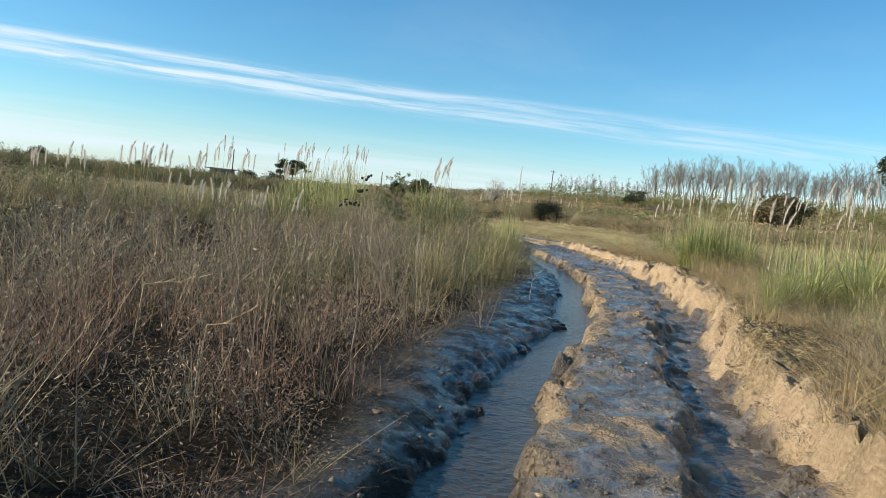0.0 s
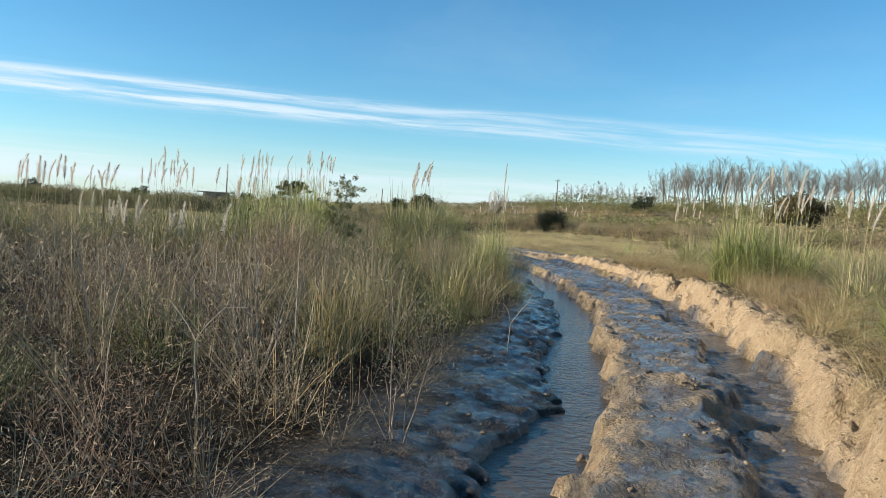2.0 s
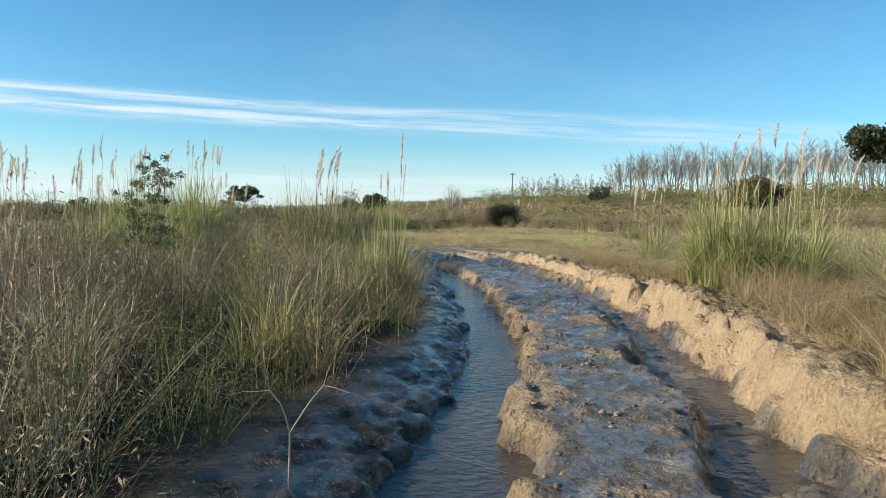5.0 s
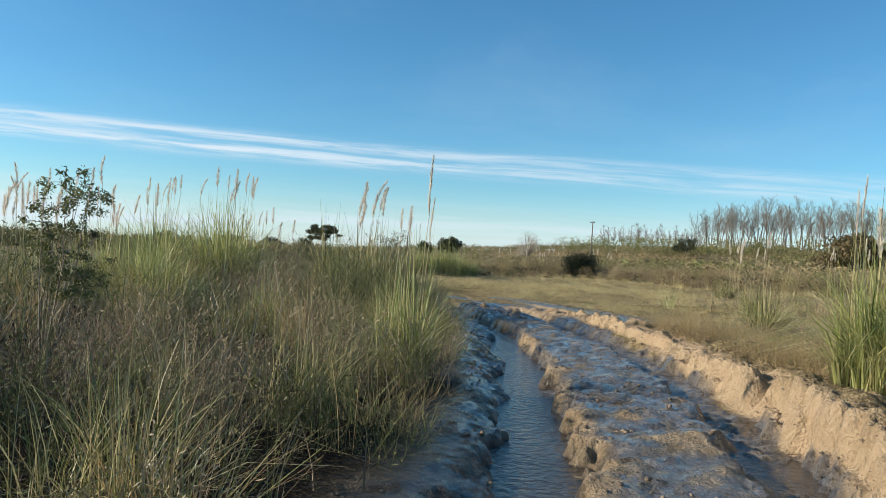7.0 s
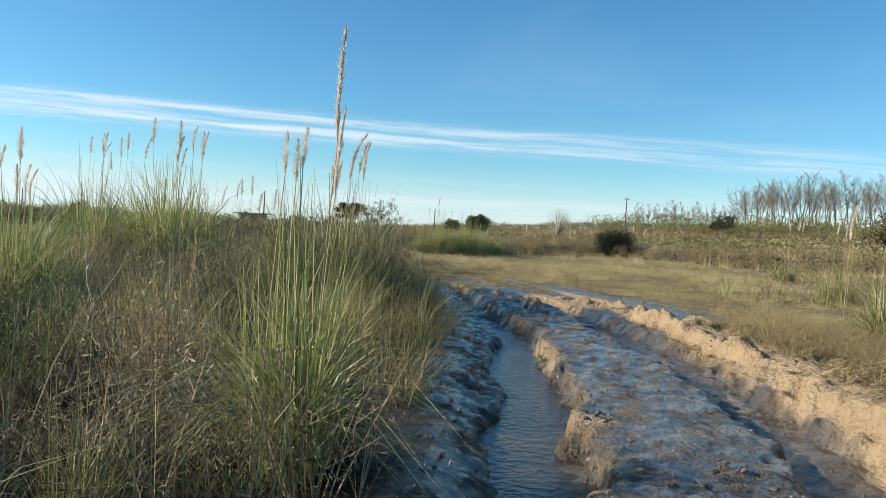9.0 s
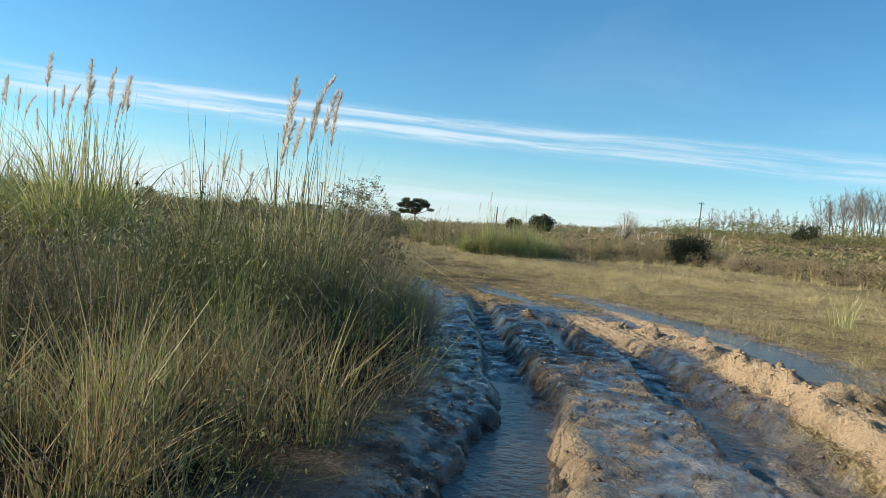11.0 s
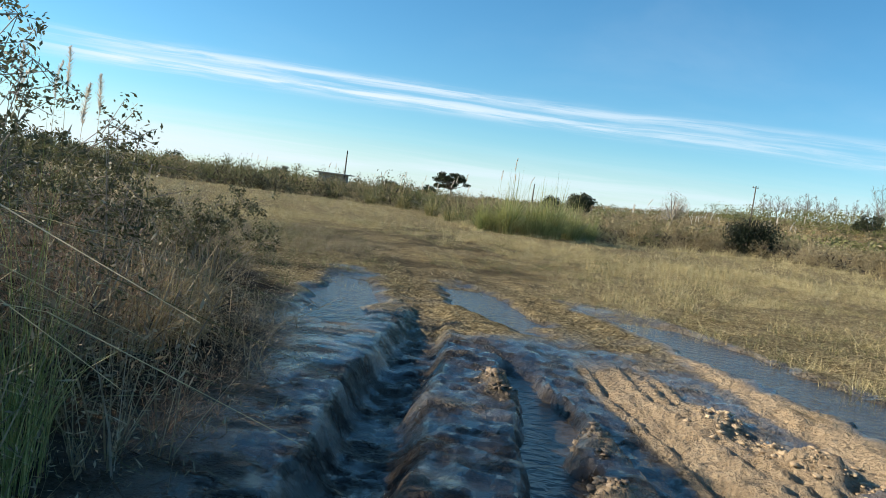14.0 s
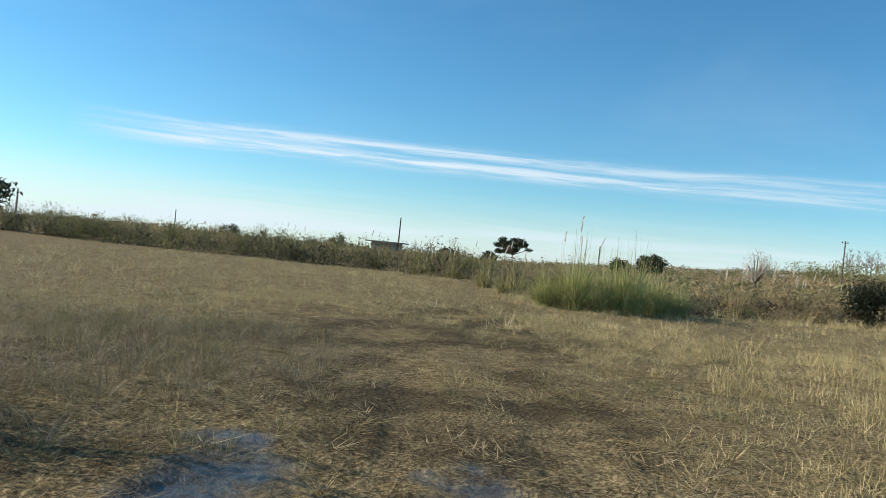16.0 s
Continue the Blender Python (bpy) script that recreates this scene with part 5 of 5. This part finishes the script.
def bare_mesh(h, stems, seed, spread, thick, twigs=26):
    """Upright stems from one root, each with fine rising branches and twigs."""
    g = np.random.default_rng(seed)
    segs = []
    for _ in range(stems):
        a = g.uniform(0, math.tau)
        out = g.uniform(0.05, spread) * h
        top = h * g.uniform(0.78, 1.0)
        pt = lambda t: Vector((math.cos(a) * out * t ** 1.3, math.sin(a) * out * t ** 1.3, top * t))
        r = lambda t: thick * (1.05 - t) + 0.015
        for k in range(6):
            segs.append((pt(k / 6), pt((k + 1) / 6), r(k / 6), r((k + 1) / 6)))
        for _ in range(twigs):
            t = g.uniform(0.36, 0.98)
            b = g.uniform(0, math.tau)
            ln = top * (0.1 + 0.3 * (1 - t)) * g.uniform(0.6, 1.2)
            d = Vector((math.cos(b) * 0.95, math.sin(b) * 0.95, 1)).normalized()
            p, q = pt(t), pt(t) + d * ln
            segs.append((p, q, 0.03, 0.018))
            for _ in range(5):
                f = g.uniform(0.25, 0.95)
                c = g.uniform(0, math.tau)
                e = Vector((math.cos(c) * 0.9, math.sin(c) * 0.9, 1)).normalized()
                m = p + (q - p) * f
                segs.append((m, m + e * ln * g.uniform(0.3, 0.55), 0.018, 0.01))
    return quad_mesh("trunk", *tubes([(tuple(p), tuple(q), u, v) for p, q, u, v in segs], 3), PALE_BARK)


BARE = [bare_mesh(13.5, 4, 100 + k, 0.36, 0.12, 16) for k in range(5)]
SLIM = [bare_mesh(6.5, 2, 120 + k, 0.1, 0.05, 12) for k in range(3)]


def polar(az, d):
    return d * math.sin(radians(az)), d * math.cos(radians(az))


def bare_tree(x, y, s, slim=False):
    pool = SLIM if slim else BARE
    e = thing("bare_tree", x, y, float(ground_z(x, y)) - 0.4, "slim leafless young tree in winter" if slim else "tall leafless winter tree with fine upright branches", "tree", "bare winter wood", rng.uniform(0, 6.28), s)
    part("trunk", pool[int(rng.integers(0, len(pool)))], e)


def leafy_tree(name, x, y, h, crown_r, n, leaf, mat, label, seed, first=0.3, angle=38, flat=0.7, bark=BARK, up=0.3, category="tree", levels=3, wide=0.42):
    g = np.random.default_rng(seed + 1000)
    w = h * wide
    sg, tips = [((0, 0, -0.1), (0.02 * h, 0, h * first), h * 0.022, h * 0.017)], []
    for _ in range(int(7 + 5 * levels)):
        a, r = g.uniform(0, math.tau), w * math.sqrt(g.uniform(0.02, 1))
        c = Vector((r * math.cos(a), r * math.sin(a), h * (first + (0.9 - first) * g.uniform(0.15, 1) * math.sqrt(max(0.0, 1 - 0.75 * (r / w) ** 2)))))
        m = Vector((0.02 * h, 0, h * first)) * 0.5 + c * 0.5
        sg += [((0.02 * h, 0, h * first), tuple(m), h * 0.018, h * 0.01), (tuple(m), tuple(c), h * 0.01, h * 0.004)]
        tips.append(tuple(c))
    e = thing(name, x, y, float(ground_z(x, y)) - 0.05, label, category)
    part("trunk", quad_mesh("trunk", *tubes(sg, 5), bark), e)
    part("crown", quad_mesh("crown", *leaves_round(tips, n, crown_r, leaf, seed, flat), mat), e)
    return e


def build_trees():
    for k in range(76):
        az = 15.4 + 24 * (k + rng.uniform(-0.4, 0.4)) / 76
        x, y = polar(az, rng.uniform(195, 235))
        bare_tree(x, y, rng.uniform(0.84, 1.05) * (1.0 if az < 30 else 1.08))
    for k in range(24):
        x, y = polar(8.6 + 7.4 * (k + rng.uniform(-0.4, 0.4)) / 24, rng.uniform(190, 230))
        bare_tree(x, y, rng.uniform(0.8, 1.15), True)
    x, y = polar(-11.5, 250)
    leafy_tree("eucalyptus", x, y, 10.2, 1.35, 7500, 0.24, LEAF, "dark evergreen tree with an open umbrella crown", 11, 0.34, 52, 0.5, levels=6, wide=0.5)
    x, y = polar(-12.9, 250)
    leafy_tree("shrub", x, y, 4.0, 1.3, 900, 0.3, LEAF, "low dark evergreen shrub under the tree", 12, 0.25, 60, 0.6)
    x, y = polar(-1.75, 146)
    leafy_tree("round_tree", x, y, 4.8, 1.25, 6000, 0.2, LEAF, "round dark evergreen tree", 13, 0.3, 55, 0.8, wide=0.28)
    x, y = polar(-3.5, 146)
    leafy_tree("round_tree", x, y, 3.4, 1.0, 3600, 0.18, LEAF, "smaller round dark evergreen tree", 14, 0.25, 58, 0.8, wide=0.26)
    x, y = polar(3.8, 120)
    leafy_tree("pale_tree", x, y, 6.4, 0.9, 4200, 0.055, PALE_LEAF, "small pale winter tree with wispy twigs", 15, 0.25, 24, 1.2, PALE_BARK, 0.9, wide=0.24)
    x, y = polar(33.2, 172)
    leafy_tree("eucalyptus", x, y, 19.0, 3.0, 9000, 0.5, LEAF, "large evergreen tree towering over the bare wood", 16, 0.4, 42, 0.6)
    x, y = polar(24.0, 125)
    leafy_tree("broad_shrub", x, y, 6.4, 1.9, 6000, 0.26, RUSSET, "broad russet-green bush before the wood", 17, 0.12, 62, 0.6, wide=0.7)
    x, y = polar(14.4, 170)
    leafy_tree("round_tree", x, y, 5.0, 1.1, 1500, 0.22, LEAF, "small dark evergreen tree before the wood", 18, 0.25, 52, 0.6)
    bare_tree(2.75 + 105 * math.sin(radians(-20.7)), 26.9 + 105 * math.cos(radians(-20.7)), 0.26)
    bare_tree(2.1 + 75 * math.sin(radians(-48.6)), 31.2 + 75 * math.cos(radians(-48.6)), 0.2)
    for az, d, h in ((-35, 150, 3.6), (-51, 70, 5.2), (-18.5, 150, 3.6), (-27, 150, 3.4), (-15.5, 160, 3.4)):
        x, y = 2.1 + d * math.sin(radians(az)), 31.2 + d * math.cos(radians(az))
        leafy_tree("round_tree", x, y, h, 1.0, 1300, 0.2, LEAF, "distant dark evergreen tree on the skyline", int(200 + az), 0.25, 50, 0.6)
    g = np.random.default_rng(31)
    tips = []
    for _ in range(420):
        x, y = polar(g.uniform(6, 40), g.uniform(170, 205))
        for _ in range(3):
            tips.append((x + g.normal(0, 1.5), y + g.normal(0, 1.5), float(ground_z(x, y)) + g.uniform(0.2, 1.0) ** 1.5 * 3.2))
    stuff("undergrowth", leaves_round(tips, 26000, 1.3, 0.2, 8, 0.8), FAR_OLIVE, "brown undergrowth at the foot of the bare wood", "scrub")
    # bushes
    e = thing("dark_bush", 9.4, 67.0, float(ground_z(9.4, 67.0)), "dense dark evergreen bush by the pasture", "bush", s=1.2)
    tips = [(rng.uniform(-0.75, 0.75), rng.uniform(-0.6, 0.6), rng.uniform(0.25, 1.25)) for _ in range(60)]
    part("branchwork", quad_mesh("branchwork", *tubes([((0, 0, 0), t, 0.03, 0.01) for t in tips], 4), BARK), e)
    part("foliage", quad_mesh("foliage", *leaves_round(tips, 17000, 0.55, 0.042, 5, 0.95), DARK_LEAF), e)
    for x, y, h, w, n, mat, label in ((6.3, 68.0, 1.6, 1.1, 3500, OLIVE, "olive green bush beside the dark bush"), (0.5, 27.9, 1.75, 0.4, 1800, SHRUB_LEAF, "leafy grey-green shrub with drooping sprays"), (0.45, 28.9, 1.3, 0.35, 1500, SHRUB_LEAF, "leafy grey-green shrub at the verge"), (0.0, 28.5, 1.75, 0.45, 2200, SHRUB_LEAF, "tall leafy grey-green shrub behind the reeds"), (-1.0, 30.3, 1.2, 0.7, 8000, SHRUB_LEAF, "dense grey-green shrub at the pasture's edge"),
                                      (-1.8, 31.3, 1.15, 0.75, 8000, SHRUB_LEAF, "dark leafy shrub leaning over dry grass"), (-0.6, 31.8, 0.85, 0.55, 6000, SHRUB_LEAF, "low dark shrub by the puddle"), (-1.2, 17.0, 1.75, 0.45, 6500, OLIVE, "leafy olive bush rising from the scrub"),
                                      (-2.9, 32.3, 1.0, 0.7, 2600, SHRUB_LEAF, "low dark shrub at the pasture's edge"), (-4.6, 32.6, 1.1, 0.7, 2400, SHRUB_LEAF, "low dark shrub at the pasture's edge")):
        z = float(ground_z(x, y))
        e = thing("shrub", x, y, z, label, "shrub", "verge shrubs")
        sg, tips = [], []
        for _ in range(16):
            a, r = rng.uniform(0, math.tau), w * math.sqrt(rng.uniform(0, 1))
            t = Vector((r * math.cos(a), r * math.sin(a), h * rng.uniform(0.45, 0.97)))
            m = t * 0.55 + Vector(rng.normal(0, 0.04, 3))
            sg += [((0, 0, -0.05), tuple(m), 0.008, 0.005), (tuple(m), tuple(t), 0.005, 0.002)]
            tips += [tuple(t), tuple(m * 0.35 + t * 0.65)]
            for _ in range(5):
                u = t + Vector((rng.uniform(-0.16, 0.22), rng.normal(0, 0.12), rng.normal(-0.02, 0.1)))
                sg.append((tuple(t), tuple(u), 0.0025, 0.0015))
                tips.append(tuple(u))
        part("branchwork", quad_mesh("branchwork", *tubes(sg, 4), TWIG), e)
        part("foliage", quad_mesh("foliage", *leaves_round(tips, int(n * 1.1), 0.06, 0.015, int(abs(x * 31 + y * 7)), 0.9), mat), e)


def dry_weed(x, y, h, arms, seeds, label, seed, lean=0.1, wide=1.0):
    """A forked dead stalk, some with dark seed heads at the tips."""
    g = np.random.default_rng(seed)
    e = thing("dry_weed", x, y, float(ground_z(x, y)), label, "weed", "dead weed stalks")
    sg, tips = [], []

    def fork(p, d, length, r, lev):
        for _ in range(3):
            d = (d + Vector(g.normal(0, 0.13, 3))).normalized()
            q = p + d * length / 3
            sg.append((tuple(p), tuple(q), r, r * 0.86))
            p, r = q, r * 0.86
        if lev == 0:
            tips.append(tuple(p))
            return
        for s in (-1, 1):
            a = radians(g.uniform(18, 48)) * s * wide
            ax = Vector((g.normal(0, 0.2), 1, 0)).normalized()
            fork(p, Matrix.Rotation(a, 3, ax) @ d, length * g.uniform(0.5, 0.8), r * 0.75, lev - 1)

    fork(Vector((0, 0, -0.05)), Vector((lean, 0, 1)).normalized(), h * 0.5, 0.008, arms)
    k = h / max(s[1][2] for s in sg)
    sg = [(tuple(c * k for c in a), tuple(c * k for c in b), r, q) for a, b, r, q in sg]
    part("stalk", quad_mesh("stalk", *tubes(sg, 5), TWIG), e)
    if seeds:
        ball = bmesh.new()
        bmesh.ops.create_icosphere(ball, subdivisions=1, radius=0.0135)
        for v in ball.verts:
            v.co *= 1 + 0.2 * noise.noise(v.co * 60)
        me = bpy.data.meshes.new("seed_head")
        ball.to_mesh(me)
        ball.free()
        me.materials.append(SEED)
        for t in tips:
            for _ in range(3):
                part("seed_head", me, e, "", Matrix.Translation(Vector(t) * k + Vector(g.normal(0, 0.016, 3))) @ Matrix.Scale(g.uniform(0.7, 1.2), 4))


def bare_bush(x, y, h, stems, label, seed, lean=0.0):
    """Straight leafless stems fanning from one root, with a few side twigs."""
    g = np.random.default_rng(seed)
    e = thing("bare_bush", x, y, float(ground_z(x, y)), label, "bush", "bare bushes")
    sg = []
    for _ in range(stems):
        a, out = g.uniform(0, math.tau), abs(g.normal(0, 0.38))
        d = Vector((math.cos(a) * out + lean, math.sin(a) * out, 1)).normalized()
        p, ln, r = Vector((math.cos(a) * 0.04, math.sin(a) * 0.04, -0.03)), h * g.uniform(0.6, 1.1), g.uniform(0.0035, 0.006)
        for k in range(4):
            d = (d + Vector(g.normal(0, 0.06, 3))).normalized()
            q = p + d * ln / 4
            sg.append((tuple(p), tuple(q), r, r * 0.8))
            if k > 0:
                for _ in range(2):
                    t = (d + Vector(g.normal(0, 0.5, 3))).normalized()
                    sg.append((tuple(q), tuple(q + t * ln * g.uniform(0.08, 0.22)), r * 0.6, r * 0.3))
            p, r = q, r * 0.8
    part("stem", quad_mesh("stem", *tubes(sg, 4), TWIG), e)


def fallen_branch(x, y, z, length, turn, label, seed):
    """A bleached forked branch caught in the scrub."""
    g = np.random.default_rng(seed)
    e = thing("fallen_branch", x, y, float(ground_z(x, y)), label, "branch", "fallen branches", turn)
    sg, p, d = [((-0.12 * length, 0, 0.0), (0, 0, z), 0.005, 0.005)], Vector((0, 0, z)), Vector((1, 0, 0.12))
    for k in range(5):
        d = (d + Vector(g.normal(0, 0.16, 3))).normalized()
        q = p + d * length / 5
        sg.append((tuple(p), tuple(q), 0.005 - 0.0007 * k, 0.0043 - 0.0007 * k))
        for s in (-1, 1):
            t = (d + Vector((0, s * g.uniform(0.4, 1.0), g.uniform(-0.1, 0.5)))).normalized()
            sg.append((tuple(q), tuple(q + t * length * g.uniform(0.1, 0.28)), 0.004, 0.002))
        p = q
    part("stem", quad_mesh("stem", *tubes(sg, 5), STALK), e)


def build_weeds():
    bare_bush(-0.5, 9.3, 1.0, 26, "fan of bare grey-brown stems in the scrub", 41, -0.2)
    bare_bush(-2.6, 10.6, 0.95, 16, "bare grey-brown bush in the scrub", 42, 0.1)
    bare_bush(-1.7, 14.6, 1.05, 16, "bare grey-brown bush in the scrub", 43, -0.1)
    bare_bush(0.6, 8.3, 0.5, 7, "sparse bare stems standing in the mud", 44)
    for x, y, z, ln, turn, seed in ((-2.1, 5.4, 0.45, 0.4, 0.3, 51), (-1.5, 5.0, 0.3, 0.32, -0.2, 52), (-1.1, 12.2, 0.5, 0.5, 2.6, 54)):
        fallen_branch(x, y, z, ln, turn, "bleached forked branch caught in the scrub", seed)
    dry_weed(-0.55, 5.6, 1.5, 3, True, "tall dead weed with round black seed heads", 21, -0.17, 0.12)
    dry_weed(-1.5, 5.6, 1.1, 3, False, "pale forked dead stalk", 22, 0.25)
    dry_weed(-0.6, 8.3, 1.0, 3, False, "pale forked dead stalk", 23)
    dry_weed(-2.4, 7.6, 1.05, 3, False, "pale forked dead stalk", 24, -0.2)
    dry_weed(0.35, 10.2, 0.9, 3, False, "pale forked dead stalk at the verge", 25, 0.3)
    dry_weed(1.5, 11.4, 0.8, 3, False, "pale branching dead weed standing in the mud", 26, 0.05)
    dry_weed(-2.0, 12.8, 1.2, 3, False, "pale forked dead stalk in the scrub", 27)
    dry_weed(-2.2, 24.2, 1.6, 3, False, "pale forked dead stalk in the scrub", 28)
    dry_weed(-1.2, 16.4, 1.2, 3, False, "pale forked dead stalk", 29)
    dry_weed(0.1, 19.0, 1.3, 2, False, "pale forked dead stalk in the scrub", 30)
    dry_weed(8.2, 36.0, 0.6, 2, False, "pale dead stalk on the pasture", 31)
    dry_weed(11.6, 52.0, 1.5, 3, False, "pale forked dead sapling on the pasture", 32)


def pole(x, y, h, label, arm=True):
    e = thing("utility_pole", x, y, float(ground_z(x, y)) - 0.2, label, "utility pole", "poles on the skyline")
    part("post", quad_mesh("post", *tubes([((0, 0, 0), (0.02 * h * 0.3, 0, h * 0.5), 0.12, 0.1), ((0.02 * h * 0.3, 0, h * 0.5), (0.02 * h * 0.5, 0, h), 0.1, 0.08)], 8), POLE_WOOD), e)
    if arm:
        part("crossarm", quad_mesh("crossarm", *tubes([((-0.4, 0, h - 0.3), (0.5, 0, h - 0.3), 0.05, 0.05)], 4), POLE_WOOD), e)
        for dx in (-0.3, 0.4):
            part("insulator", quad_mesh("insulator", *tubes([((dx, 0, h - 0.26), (dx, 0, h - 0.05), 0.05, 0.035)], 6), PLASTER), e)


def box(w, d, h, bevel=0.02):
    bm = bmesh.new()
    bmesh.ops.create_cube(bm, size=1)
    for v in bm.verts:
        v.co = Vector((v.co.x * w, v.co.y * d, (v.co.z + 0.5) * h))
    bmesh.ops.bevel(bm, geom=bm.edges[:], offset=bevel, segments=1, affect="EDGES")
    return bm


def bm_part(name, bm, mat, parent, m, label=""):
    me = bpy.data.meshes.new(name)
    bm.to_mesh(me)
    bm.free()
    me.materials.append(mat)
    return part(name, me, parent, label, m)


def build_far_things():
    x, y = polar(8.1, 150)
    pole(x, y, 8.0, "weathered wooden utility pole")
    e0 = (2.75, 26.9)
    for az, d, h in ((-21.8, 96, 5.6), (-47.4, 110, 4.6), (-38, 150, 5.0), (-7.2, 120, 5.0), (-2.6, 90, 2.6)):
        pole(e0[0] + d * math.sin(radians(az)), e0[1] + d * math.cos(radians(az)), h, "thin distant wooden pole", False)
    # roadside hut with a flat roof
    hx, hy = e0[0] + 97 * math.sin(radians(-22.6)), e0[1] + 97 * math.cos(radians(-22.6))
    e = thing("hut", hx, hy, float(ground_z(hx, hy)), "small flat-roofed hut half hidden by grass", "hut")
    bm_part("wall", box(3.2, 2.4, 2.15), PLASTER, e, Matrix.Identity(4))
    bm_part("roof", box(4.6, 3.2, 0.14), ROOFING, e, Matrix.Translation((0, 0, 2.15)), "dull grey overhanging roof")
    bm_part("door", box(0.8, 0.06, 1.9, 0.01), POLE_WOOD, e, Matrix.Translation((0.6, -1.23, 0)))
    bm_part("window", box(0.7, 0.06, 0.6, 0.01), ROOFING, e, Matrix.Translation((-0.7, -1.23, 1.1)))


def build_clods():
    """Lumps of mud and sand thrown up beside the ruts."""
    tm = []
    for k in range(6):
        u, v = np.meshgrid(np.linspace(0, math.tau, 6)[:-1], np.array([-0.6, 0.3, 0.9, 1.5]))
        r = 1 + 0.35 * rng.normal(0, 1, u.shape)
        r = np.clip(r, 0.5, 1.6)
        p = np.stack([np.cos(u) * np.cos(v) * r, np.sin(u) * np.cos(v) * r, np.sin(v) * 0.7 * r], -1).reshape(-1, 3)
        i, j = np.meshgrid(np.arange(3), np.arange(5), indexing="ij")
        a = (i * 5 + j).ravel()
        b = (i * 5 + (j + 1) % 5).ravel()
        tm.append((p, np.stack([a, b, b + 5, a + 5], -1)))
    # crumbled lumps on and round the heaps
    for name, label, pick, mat in (("sand_clods", "crumbled tan clods heaped beside the ruts", lambda h: h[0] > 3.6, SAND_CLOD), ("mud_clods", "knobbly dark clods squeezed up between the ruts", lambda h: h[0] <= 3.6, CLOD)):
        rows = [h for h in HEAPS if pick(h)]
        k = rng.integers(0, len(rows), 110 * len(rows))
        c = np.array(rows)[k]
        v = rng.normal(0, 0.8, len(k)) * c[:, 2] * 1.5
        x, y = c[:, 0] + rng.normal(0, 0.5, len(k)) * c[:, 2] - 0.3 * v, c[:, 1] + v
        s = 0.006 + 0.022 * rng.uniform(0, 1, len(k)) ** 3
        q = np.stack([x, y, ground_z(x, y) + 0.2 * s], -1)
        stuff(name, strew(tm, q, rng.uniform(0, 6.28, len(k)), s * 1.2, s * 0.6), mat, label, "mud")
    q = scatter(30000, -1, 7, 3, 28, lambda x, y: (x > EDGE_L(y) - 0.2) & (x < np.maximum(BANK(y) + 0.6, EDGE_R(y) - 0.2)))
    z, mud, sand, wet_shaded = land(q[:, 0], q[:, 1])
    edge = np.minimum(np.abs(q[:, 0] - RUT_L(q[:, 1]) - 0.38), np.abs(q[:, 0] - BANK(q[:, 1]) - 0.1))
    dry = (z > -0.12) & (fbm(q[:, 0], q[:, 1], 0.7, 91, 3) + 0.5 * smooth(0.3, 0.05, edge) > 0.12)
    q = q[dry][:2800]
    n = len(q)
    s = 0.006 + 0.022 * rng.uniform(0, 1, n) ** 4
    q[:, 2] += s * 0.25
    stuff("mud_clods", strew(tm, q, rng.uniform(0, 6.28, n), s, s * 0.6), CLOD, "crumbled clods of sandy mud on the track", "mud")


build_left_field()
build_right_field()
build_pasture()
build_far_scrub()
build_pampas()
build_trees()
build_weeds()
build_far_things()
build_clods()
